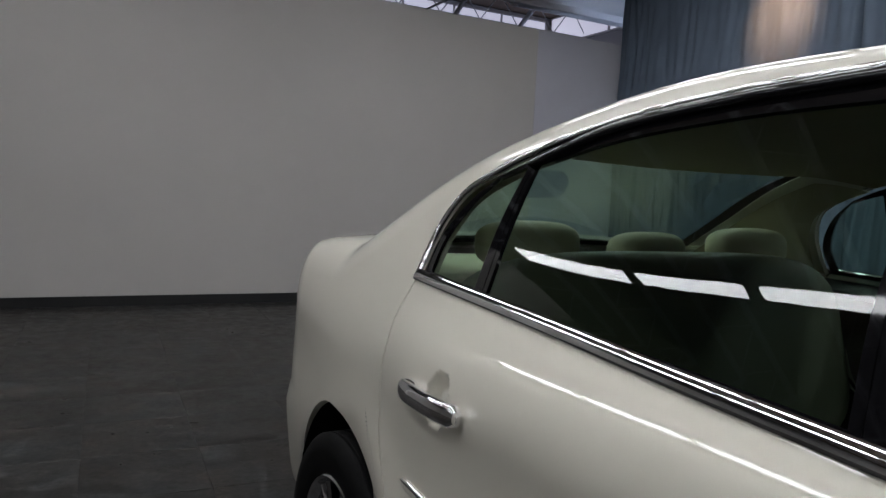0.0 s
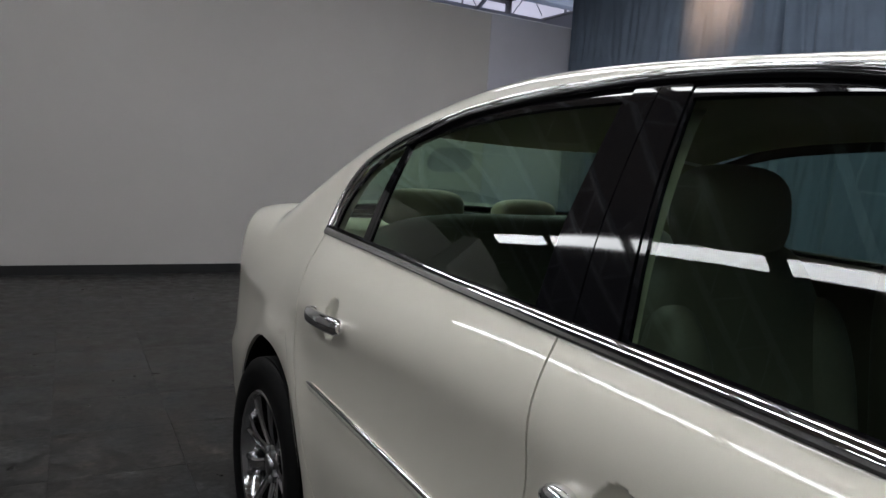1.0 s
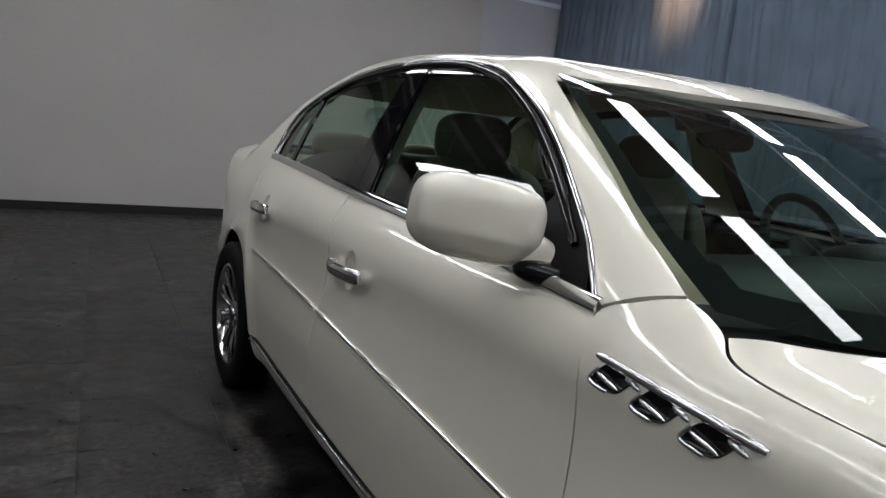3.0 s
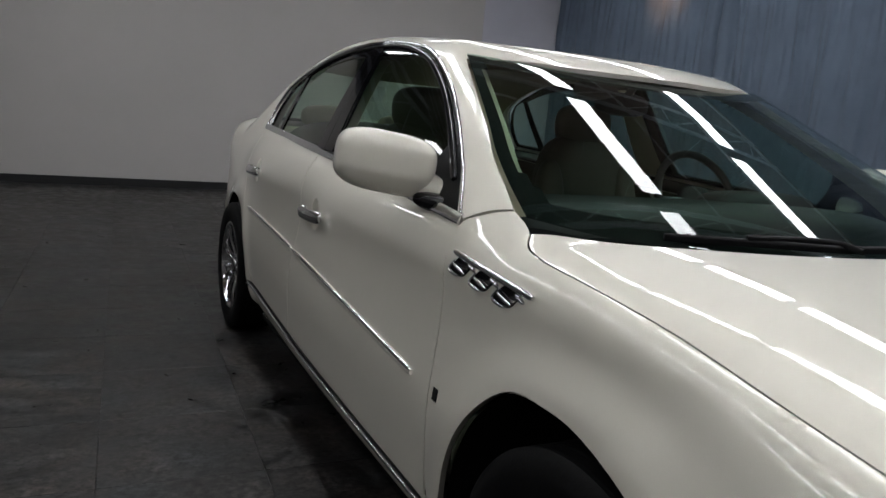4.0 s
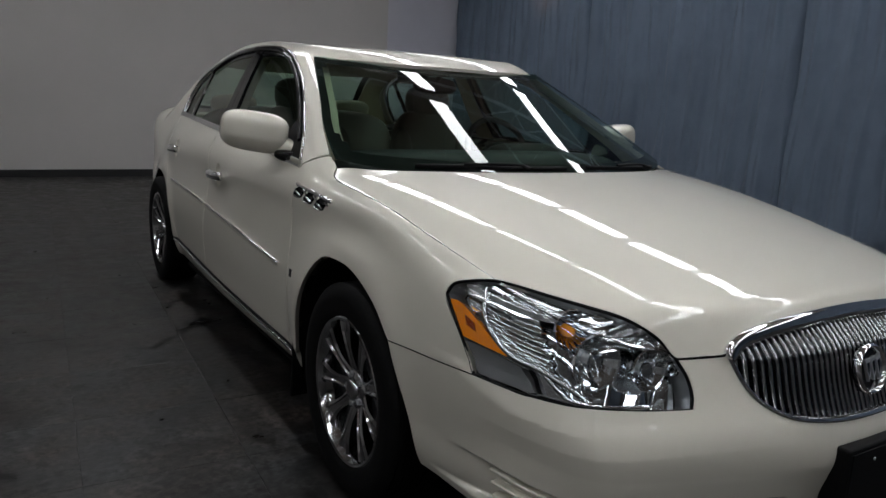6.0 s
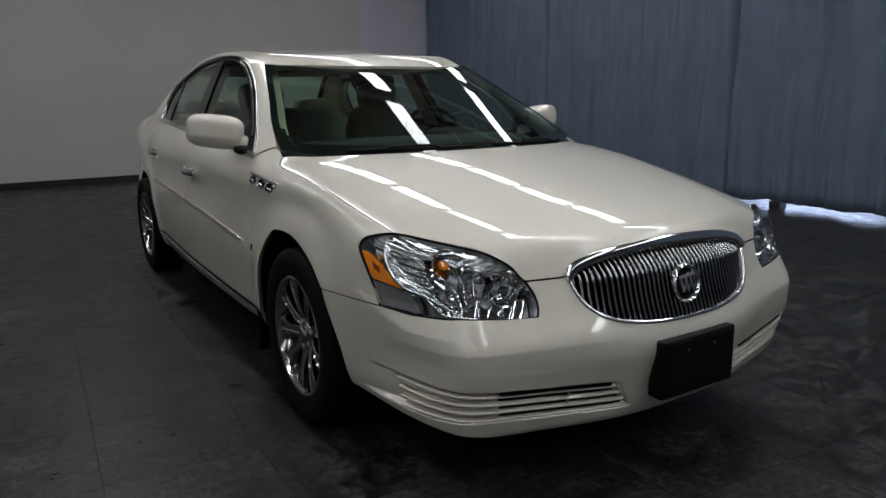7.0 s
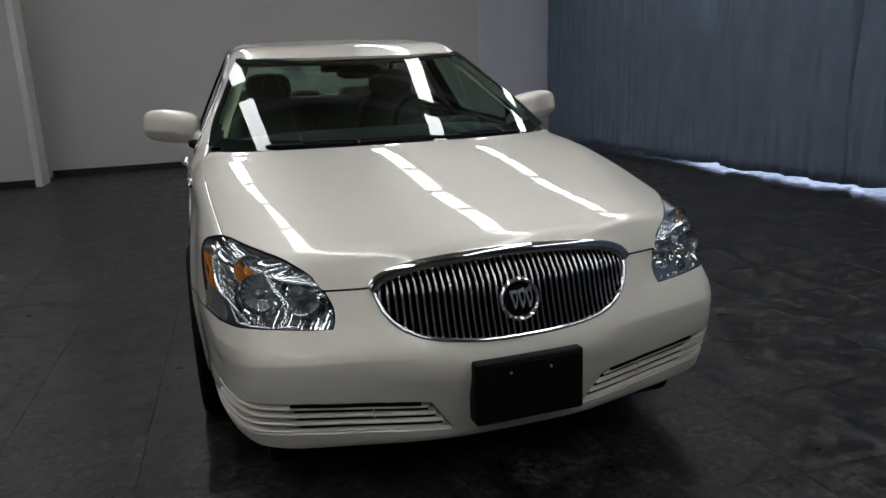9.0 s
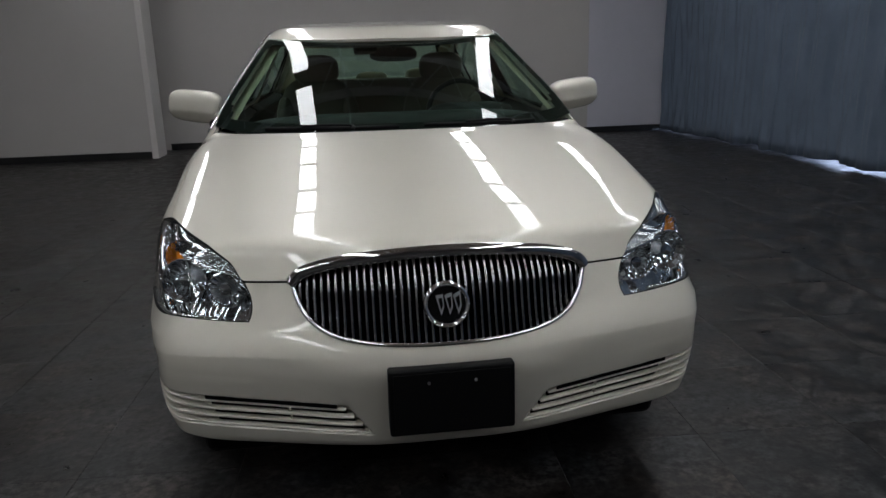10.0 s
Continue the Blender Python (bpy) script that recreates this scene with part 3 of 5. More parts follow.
def drape(y0, y1, seed, label, lift=0.034):
    """One hanging curtain panel: soft folds that deepen towards the hem, and a wavy hem."""
    rng = random.Random(seed)
    waves = [(rng.uniform(0.008, 0.018), 2 * math.pi / rng.uniform(0.28, 1.1), rng.uniform(0, 6.28)) for _ in range(7)]
    waves += [(rng.uniform(0.004, 0.0075), 2 * math.pi / rng.uniform(0.09, 0.2), rng.uniform(0, 6.28)) for _ in range(4)]
    hem = [(rng.uniform(0.003, 0.011), 2 * math.pi / rng.uniform(0.5, 1.7), rng.uniform(0, 6.28)) for _ in range(4)]
    ny, nz = int((y1 - y0) / 0.015), 34
    v, f = [], []
    for i in range(ny + 1):
        y = y0 + (y1 - y0) * i / ny
        low = lift + sum(a * math.sin(k * y + c) for a, k, c in hem)
        for j in range(nz + 1):
            q = j / nz
            z = low + (4.3 - low) * q
            fold = sum(a * math.sin(k * (y + 0.05 * math.sin(2.1 * z + c)) + c + 0.35 * z) for a, k, c in waves)
            fold += 0.006 * math.sin(23 * y + 5 * z) * math.sin(7 * z + 3 * y)
            curl = 0.085 * (math.exp(-((y - y0) / 0.035) ** 2) + math.exp(-((y1 - y) / 0.035) ** 2))
            v.append((SIDE_X + 0.03 + curl + 0.035 * (seed % 2) + 0.02 * (seed % 3) + fold * (0.75 + 0.35 * (1 - q)), y, z))
    for i in range(ny):
        for j in range(nz):
            a = i * (nz + 1) + j
            f.append((a, a + 1, a + nz + 2, a + nz + 1))
    o = link("curtain", v, f, FABRIC)
    mod = o.modifiers.new("thickness", "SOLIDIFY")
    mod.thickness = 0.004
    return tagged(o, label, "curtain", "curtains along the side of the hall")


drape(8.25, 8.995, 5, "dark blue-grey cloth curtain in the corner by the wall")
drape(5.62, 8.56, 11, "blue-grey floor-length cloth curtain lit by a warm spotlight")
drape(2.60, 5.66, 23, "blue-grey floor-length cloth curtain with soft folds")
drape(-0.95, 2.63, 37, "blue-grey floor-length cloth curtain, daylight under its hem", 0.052)
drape(-4.82, -0.88, 41, "blue-grey floor-length cloth curtain beside the car")
drape(-14.95, -4.75, 53, "blue-grey floor-length cloth curtain near the end wall")
rod = tagged(tube("curtain_rail", [(SIDE_X + 0.03, -14.98, 4.33), (SIDE_X + 0.03, 8.96, 4.33)], 0.028, STEEL, n=10, m=3), "grey steel rail that carries the curtains", "curtain rail")
tagged(part("rail_bracket", rbox((SIDE_X - 0.3, 8.25, 3.86), (SIDE_X + 0.5, 8.37, 3.98), 0.006), CASE), "white steel bracket beside the curtain top", "bracket")
tagged(part("curtain_weight", rbox((SIDE_X - 0.02, 1.86, 0.0), (SIDE_X + 0.10, 1.98, 0.075), 0.006), DARK_TRIM), "small dark block holding the curtain hem", "weight")



# ---- the car: a pearl white saloon; passenger's side at -x ----
car = tagged(new("car"), "pearl white four-door saloon car with chrome trim, parked on the tiles", "car")

# edges shared by neighbouring panels, on the passenger's side
HOOD_CUT = [(-0.757, -0.55, 0.783), (-0.768, -0.411, 0.811), (-0.777, -0.262, 0.840), (-0.782, -0.079, 0.872), (-0.789, 0.10, 0.893), (-0.793, 0.27, 0.914), (-0.785, 0.325, 0.930), (-0.765, 0.352, 0.950)]
LAMP_TOP = [(-0.830, -0.450, 0.735), (-0.814, -0.458, 0.760), (-0.786, -0.505, 0.776), (-0.757, -0.55, 0.783), (-0.690, -0.70, 0.783), (-0.594, -0.832, 0.742), (-0.548, -0.866, 0.710), (-0.517, -0.887, 0.668)]
LAMP_LOW = [(-0.836, -0.588, 0.579), (-0.806, -0.731, 0.583), (-0.743, -0.855, 0.587), (-0.624, -0.904, 0.576), (-0.530, -0.928, 0.570), (-0.509, -0.932, 0.569)]
LAMP_OUT = [(-0.836, -0.588, 0.579), (-0.837, -0.524, 0.654), (-0.830, -0.450, 0.735)]
LAMP_IN = [(-0.509, -0.932, 0.569), (-0.499, -0.921, 0.590), (-0.500, -0.908, 0.628), (-0.517, -0.887, 0.668)]
GRILLE_TOP = [(-0.395, -0.918, 0.672), (-0.372, -0.914, 0.697), (-0.297, -0.919, 0.720), (-0.149, -0.927, 0.734), (0.0, -0.928, 0.738)]
GRILLE_LOW = [(-0.395, -0.918, 0.668), (-0.370, -0.954, 0.601), (-0.336, -0.980, 0.561), (-0.279, -1.010, 0.533), (-0.166, -1.035, 0.514), (0.0, -1.040, 0.506)]
HOOD_FRONT = LAMP_TOP[3:] + [(-0.455, -0.903, 0.668)] + GRILLE_TOP
SHIELD_LOW = [(-0.765, 0.352, 0.950), (-0.65, 0.235, 0.962), (-0.455, 0.118, 0.972), (-0.25, 0.048, 0.978), (0.0, 0.022, 0.980)]
SHIELD_SIDE = [(-0.757, 0.385, 0.962), (-0.750, 0.43, 0.985), (-0.737, 0.505, 1.022), (-0.711, 0.615, 1.082), (-0.679, 0.712, 1.141), (-0.62, 0.91, 1.250), (-0.577, 1.055, 1.333)]
SHIELD_TOP = [(-0.577, 1.055, 1.333), (-0.44, 0.98, 1.334), (-0.25, 0.90, 1.334), (0.0, 0.872, 1.333)]
ARCH = [(-0.866, -0.255, 0.562), (-0.864, -0.164, 0.630), (-0.862, -0.012, 0.688), (-0.863, 0.10, 0.703), (-0.866, 0.215, 0.688), (-0.879, 0.328, 0.592), (-0.874, 0.400, 0.46), (-0.862, 0.432, 0.30)]
BUMPER_CUT = [(-0.866, -0.255, 0.562), (-0.855, -0.42, 0.569), (-0.836, -0.588, 0.579)]
DOOR_FRONT = [(-0.862, 0.500, 0.335), (-0.880, 0.505, 0.50), (-0.878, 0.512, 0.65), (-0.855, 0.528, 0.83), (-0.814, 0.548, 0.936)]
DOOR_MID = [(-0.873, 1.715, 0.345), (-0.882, 1.705, 0.55), (-0.878, 1.688, 0.65), (-0.866, 1.662, 0.79), (-0.834, 1.675, 0.92), (-0.797, 1.690, 1.002)]
DOOR_REAR = [(-0.856, 2.450, 0.348), (-0.860, 2.515, 0.430), (-0.866, 2.580, 0.530), (-0.856, 2.672, 0.635), (-0.840, 2.752, 0.730), (-0.825, 2.785, 0.830), (-0.802, 2.803, 0.905), (-0.775, 2.825, 0.960), (-0.733, 2.825, 1.043)]
BELT_F = [(-0.814, 0.548, 0.936), (-0.812, 0.85, 0.957), (-0.804, 1.23, 0.980), (-0.797, 1.690, 1.002)]
BELT_R = [(-0.797, 1.690, 1.002), (-0.780, 2.0, 1.013), (-0.757, 2.321, 1.025), (-0.733, 2.825, 1.043)]
SILL_F = [(-0.862, 0.500, 0.335), (-0.874, 1.20, 0.345), (-0.873, 1.715, 0.345)]
SILL_R = [(-0.873, 1.715, 0.345), (-0.862, 2.2, 0.350), (-0.856, 2.450, 0.348)]
PILLAR_EDGE = [(-0.811, 0.555, 0.943), (-0.766, 0.645, 1.030), (-0.730, 0.737, 1.096), (-0.688, 0.857, 1.176), (-0.649, 0.991, 1.255), (-0.615, 1.153, 1.330), (-0.597, 1.255, 1.362)]
ROOF_EDGE = [(-0.597, 1.255, 1.362), (-0.581, 1.42, 1.389), (-0.570, 1.65, 1.402), (-0.568, 1.90, 1.405), (-0.568, 2.15, 1.400), (-0.574, 2.38, 1.377), (-0.598, 2.60, 1.326)]
DLO_REAR = [(-0.733, 2.825, 1.043), (-0.708, 2.832, 1.10), (-0.676, 2.832, 1.165), (-0.640, 2.795, 1.240), (-0.617, 2.70, 1.292), (-0.598, 2.60, 1.326)]
REAR_SIDE = [(-0.640, 3.36, 1.090), (-0.58, 3.10, 1.19), (-0.53, 2.90, 1.28), (-0.50, 2.74, 1.345)]
REAR_TOP = [(-0.50, 2.74, 1.345), (-0.25, 2.80, 1.36), (0.0, 2.82, 1.365)]
REAR_LOW = [(-0.640, 3.36, 1.090), (-0.35, 3.47, 1.10), (0.0, 3.50, 1.105)]
TAIL_TOP = [(-0.733, 2.825, 1.043), (-0.705, 3.10, 1.066), (-0.640, 3.36, 1.090)]
DECK_EDGE = [(-0.640, 3.36, 1.090), (-0.625, 3.60, 1.085), (-0.600, 3.86, 1.05)]
REAR_ARCH = [(-0.856, 2.458, 0.349), (-0.853, 2.550, 0.345), (-0.856, 2.590, 0.470), (-0.852, 2.650, 0.560), (-0.848, 2.750, 0.625), (-0.842, 2.880, 0.670), (-0.838, 3.02, 0.690), (-0.830, 3.15, 0.680), (-0.822, 3.26, 0.615), (-0.818, 3.31, 0.52), (-0.812, 3.33, 0.36), (-0.77, 3.6, 0.27), (-0.66, 3.88, 0.26)]
TAIL_EDGE = [(-0.66, 3.88, 0.26), (-0.70, 3.92, 0.50), (-0.68, 3.90, 0.80), (-0.600, 3.86, 1.05)]


def steps(q, a, b, w):
    t = np.clip((q - a) / w, 0, 1)
    k = np.clip((b - q) / w, 0, 1)
    return (t * t * (3 - 2 * t)) * (k * k * (3 - 2 * k))


intake_high = spline([(0.18, 0.352), (0.50, 0.371), (0.85, 0.392)])
intake_low = spline([(0.18, 0.255), (0.50, 0.270), (0.85, 0.287)])


def intake_sink(p):
    """How deep the bumper skin lies under its outline: the two intakes are pressed in below a soft crease."""
    x, z = np.abs(p[:, 0]), p[:, 2]
    u = np.clip((0.492 - z) / 0.065, 0, 1)
    crease = 0.006 * (1 - (1 - u) ** 2) * np.clip((z - intake_high(x)) / 0.06, 0, 1) * np.clip((x - 0.26) / 0.16, 0, 1) * np.clip((-0.60 - p[:, 1]) / 0.12, 0, 1)
    return crease + 0.024 * steps(x, 0.20 + 0.7 * np.clip(z - intake_low(x), 0, 0.1), 0.84, 0.022) * steps(z, intake_low(x) - 0.004, intake_high(x), 0.014)


hood = panel("bonnet", (both(HOOD_FRONT), both(SHIELD_LOW), HOOD_CUT, flip(HOOD_CUT, 1)), 150, 90, PAINT, car, "pearl white bonnet", gap=0.0035, lip=0.02)
bumper_low = [(-0.835, -0.385, 0.262), (-0.818, -0.60, 0.256), (-0.730, -0.835, 0.246), (-0.609, -0.892, 0.222), (-0.376, -0.955, 0.210), (-0.18, -0.99, 0.212), (0.0, -1.0, 0.212)]
bumper_side = [(-0.835, -0.385, 0.262), (-0.853, -0.350, 0.385), (-0.866, -0.255, 0.562)]
bumper_top = BUMPER_CUT[:-1] + LAMP_LOW + [(-0.42, -0.955, 0.564)] + GRILLE_LOW[2:]
bumper = panel("front_bumper", (both(bumper_low), both(bumper_top), bumper_side, flip(bumper_side, 1)), 320, 110, PAINT, car, "pearl white front bumper", sink=intake_sink, lip=0.02, sides="blr")
for s in (-1, 1):
    bridge = (flip([LAMP_LOW[-1], (-0.42, -0.955, 0.564), GRILLE_LOW[2]], s), flip([LAMP_IN[-1], (-0.455, -0.903, 0.667), GRILLE_LOW[0]], s), flip(LAMP_IN, s), flip(GRILLE_LOW[:3][::-1], s))
    panel("bumper_bridge", bridge, 20, 20, PAINT, bumper, "pearl white bridge between headlight and grille", sides="tlr", lip=0.012)
roof = panel("roof", (both([ROOF_EDGE[0]] + SHIELD_TOP), both([ROOF_EDGE[-1]] + REAR_TOP), ROOF_EDGE, flip(ROOF_EDGE, 1)), 60, 70, PAINT, car, "pearl white roof", gap=0.0)
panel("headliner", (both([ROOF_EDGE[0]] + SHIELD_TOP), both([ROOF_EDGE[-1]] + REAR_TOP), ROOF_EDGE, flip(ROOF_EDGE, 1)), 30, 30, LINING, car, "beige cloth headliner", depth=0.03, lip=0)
deck_top = both(DECK_EDGE[-1:] + [(-0.3, 3.98, 1.05), (0.0, 4.0, 1.05)])
panel("boot_lid", (both(REAR_LOW), deck_top, DECK_EDGE, flip(DECK_EDGE, 1)), 40, 24, PAINT, car, "pearl white boot lid")
panel("rear_bumper", (both([(-0.66, 3.88, 0.26), (-0.4, 3.95, 0.25), (0.0, 3.97, 0.25)]), deck_top, TAIL_EDGE, flip(TAIL_EDGE, 1)), 50, 40, PAINT, car, "pearl white rear end")
part("underbody", rbox((-0.55, -0.62, 0.17), (0.55, 3.85, 0.21), 0.02), LINER_AND_SHADE, car)
part("floor_pan", rbox((-0.80, 0.50, 0.17), (0.80, 2.45, 0.215), 0.02), LINER_AND_SHADE, car)
part("front_apron", rbox((-0.70, -0.76, 0.100), (0.70, -0.66, 0.235), 0.035, 4), BLACK, car, "black plastic air dam under the bumper")
part("firewall", rbox((-0.74, 0.42, 0.2), (0.74, 0.50, 0.93), 0.02), LINER_AND_SHADE, car)

# windscreen with its dark band, cowl and wipers
shield_low = [(-0.757, 0.385, 0.962), (-0.65, 0.26, 0.972), (-0.455, 0.143, 0.983), (-0.25, 0.073, 0.990), (0.0, 0.047, 0.992)]
shield_edges = (both(shield_low), both(SHIELD_TOP), SHIELD_SIDE, flip(SHIELD_SIDE, 1))
windscreen = panel("windscreen", shield_edges, 60, 40, SHIELD, car, "green-tinted windscreen", depth=0.005, lip=0, gap=0.0, skin=screen)
for span in ((0, 0.022, 0, 1), (0.978, 1, 0, 1), (0.022, 0.978, 0, 0.10), (0.022, 0.978, 0.935, 1), (0.022, 0.045, 0.10, 0.17), (0.955, 0.978, 0.10, 0.17), (0.022, 0.034, 0.17, 0.23), (0.966, 0.978, 0.17, 0.23), (0.022, 0.036, 0.88, 0.935), (0.964, 0.978, 0.88, 0.935)):
    panel("windscreen_band", shield_edges, 30, 20, FRIT, windscreen, depth=0.0085, lip=0, gap=0.0, span=span, sides="", skin=screen)
panel("cowl", (both(SHIELD_LOW), both(shield_low), [SHIELD_LOW[0], shield_low[0]], flip([SHIELD_LOW[0], shield_low[0]], 1)), 60, 4, BLACK, car, "black plastic cowl under the windscreen", depth=0.010, lip=0.01)
for pts in ([(-0.02, 0.070, 0.992), (-0.20, 0.085, 0.996), (-0.40, 0.15, 1.000), (-0.55, 0.215, 1.000)], [(0.56, 0.212, 0.985), (0.45, 0.155, 0.995), (0.25, 0.095, 1.005), (0.08, 0.078, 1.006)]):
    p, n = on_skin(pts, 30, 0.003)
    w = strip("wiper", p, n, 0.013, 0.011, BLACK, car, "black wiper resting at the foot of the windscreen")
    arm = way([(pts[1][0], pts[1][1] - 0.04, pts[1][2] - 0.004), pts[1], pts[2]])(np.linspace(0, 1, 20))
    q, m = settle(arm, -0.007)
    strip("wiper_arm", q, m, 0.012, 0.008, BLACK, w)

rear_glass = panel("rear_window", (both(REAR_LOW), both(REAR_TOP), REAR_SIDE, flip(REAR_SIDE, 1)), 40, 24, TINT, car, "green-tinted rear window", depth=0.004, lip=0, skin=glasshouse)
for span in ((0, 0.03, 0, 1), (0.97, 1, 0, 1), (0.03, 0.97, 0, 0.05), (0.03, 0.97, 0.95, 1)):
    panel("rear_window_band", (both(REAR_LOW), both(REAR_TOP), REAR_SIDE, flip(REAR_SIDE, 1)), 24, 12, FRIT, rear_glass, depth=0.0075, lip=0, gap=0, span=span, sides="", skin=glasshouse)


def headlight(s):
    f = lambda q: flip(q, s)
    edges = (f(LAMP_LOW), f(LAMP_TOP), f(LAMP_OUT), f(LAMP_IN))
    pan = panel("headlight", edges, 40, 20, SILVER, car, "clear headlight with chrome reflectors and an amber marker", depth=0.064, lip=0, gap=0.003)
    lens = panel("lens", edges, 60, 30, LENS, pan, "clear plastic lens", depth=-0.001, lip=0, gap=0.006)
    lens.visible_shadow = False
    # dark seal all round
    loop = f(LAMP_LOW) + f(LAMP_IN)[1:] + f(LAMP_TOP)[::-1][1:] + f(LAMP_OUT)[::-1][1:]
    p, n = settle(np.vstack([way(e)(np.linspace(0, 1, 40)) for e in (f(LAMP_LOW), f(LAMP_IN), f(LAMP_TOP)[::-1], f(LAMP_OUT)[::-1])]), 0.004)
    keep = np.concatenate([[True], np.linalg.norm(np.diff(p, axis=0), axis=1) > 1e-4])
    strip("seal", p[keep], n[keep], 0.006, 0.0035, BLACK, pan, "black strip for rubber seals and painted gap shade", taper=False)
    # side wall of the housing
    q, m = settle(p, 0.006)
    v = np.vstack([q, q - m * 0.062])
    k = len(q)
    link("housing", v, [(i, (i + 1) % k, k + (i + 1) % k, k + i) for i in range(k)], SILVER, pan, "silver lamp housing")
    # amber side marker, a wedge that runs inwards, and the smoked cover under it
    wedge = (f([(-0.834, -0.517, 0.652), (-0.825, -0.586, 0.647), (-0.812, -0.662, 0.641)]), f([(-0.829, -0.462, 0.726), (-0.824, -0.490, 0.727), (-0.820, -0.540, 0.708), (-0.819, -0.597, 0.678), (-0.811, -0.656, 0.647)]),
             f([(-0.834, -0.517, 0.652), (-0.829, -0.462, 0.726)]), f([(-0.812, -0.662, 0.641), (-0.811, -0.656, 0.647)]))
    panel("side_marker", wedge, 20, 10, AMBER, pan, "amber side marker", depth=0.008, lip=0.014, gap=0.0)
    panel("marker_bulb", wedge, 6, 6, DEEP_AMBER, pan, "deep amber bulb window", depth=0.0075, lip=0.004, gap=0.0, span=(0.22, 0.42, 0.40, 0.72), sides="")
    cover = (f([(-0.832, -0.592, 0.584), (-0.815, -0.68, 0.588), (-0.798, -0.746, 0.592)]), f([(-0.834, -0.525, 0.643), (-0.824, -0.60, 0.640), (-0.806, -0.70, 0.628)]),
             f([(-0.832, -0.592, 0.584), (-0.834, -0.525, 0.643)]), f([(-0.798, -0.746, 0.592), (-0.806, -0.70, 0.628)]))
    panel("marker_cover", cover, 16, 10, SMOKE, pan, "smoked lower cover", depth=0.016, lip=0.02, gap=0.0)
    # fluted chrome reflector behind the bowls and two bright fins
    flute = lambda p: 0.0060 * np.abs(2 * (((p[:, 2] + 0.32 * np.abs(p[:, 0]) - 0.22 * p[:, 1]) / 0.0155) % 1) - 1)
    panel("fluted_reflector", edges, 60, 130, REFLECTOR, pan, "fluted chrome reflector", depth=0.012, lip=0.02, gap=0.0, span=(0.10, 0.985, 0.68, 0.985), sides="", sink=flute)
    panel("fluted_reflector", edges, 24, 80, REFLECTOR, pan, "fluted chrome reflector", depth=0.020, lip=0.02, gap=0.0, span=(0.16, 0.40, 0.20, 0.68), sides="", sink=flute)
    facet = lambda p: 0.007 * np.abs(2 * ((np.abs(p[:, 0]) * 0.9 + 0.5 * p[:, 2]) / 0.065 % 1) - 1)
    panel("lower_reflector", edges, 60, 24, REFLECTOR, pan, "chrome lower reflector", depth=0.050, lip=0, gap=0.0, span=(0.24, 0.98, 0.03, 0.70), sides="", sink=facet)
    for name, pts, w in (("fin", [(-0.782, -0.545, 0.773), (-0.812, -0.575, 0.715), (-0.814, -0.615, 0.675), (-0.808, -0.672, 0.646), (-0.785, -0.763, 0.632), (-0.731, -0.865, 0.596)], 0.011),
                         ("fin", [(-0.750, -0.590, 0.782), (-0.723, -0.731, 0.752), (-0.649, -0.823, 0.708), (-0.526, -0.876, 0.680)], 0.013), ("fin", [(-0.786, -0.757, 0.630), (-0.772, -0.806, 0.601), (-0.70, -0.88, 0.590), (-0.60, -0.905, 0.583)], 0.009)):
        q, m = on_skin(f(pts), 40, 0.013)
        strip(name, q, m, w, 0.006, CHROME, pan, "bright chrome fin", sink=0.012)
    # bowls with bulbs; each faces forward
    for x, z, r, name in ((-0.668, 0.664, 0.059, "low_beam"), (-0.556, 0.644, 0.046, "high_beam"), (-0.764, 0.718, 0.044, "turn_signal")):
        c, nn = settle(np.array([[-s * x, -0.80, z]]), 0.014, level=True)
        c, nn = Vector(c[0]), Vector(nn[0])
        face = (Vector((0, -1, 0)) * 0.75 + nn * 0.25).normalized()
        m = Matrix.Translation(c) @ face.to_track_quat("Z", "Y").to_matrix().to_4x4()
        prof = [(r, 0.0), (r * 1.04, -0.004), (r * 0.98, -0.006)] + [(r * (0.97 - 0.85 * k / 9), -0.006 - 0.040 * math.sin(1.45 * k / 9)) for k in range(10)]
        bowl = shape(name, lathe(prof, 18, True), REFLECTOR, pan, "chromed round reflector bowl", m, 8)
        if name == "turn_signal":
            shape("bulb", lathe([(0.001, -0.004), (0.010, -0.006), (0.016, -0.012), (0.018, -0.022), (0.017, -0.034), (0.012, -0.046)], 24), AMBER, bowl, "amber bulb cap")
            continue
        shape("bulb", lathe([(0.001, -0.012), (0.008, -0.014), (0.011, -0.022), (0.011, -0.055)], 20), BULB, bowl)
        shape("bulb_shield", lathe([(0.0005, -0.008), (0.015, -0.009), (0.017, -0.013), (0.016, -0.016)], 24), REFLECTOR, bowl)
    return pan


for s in (-1, 1):
    headlight(s)


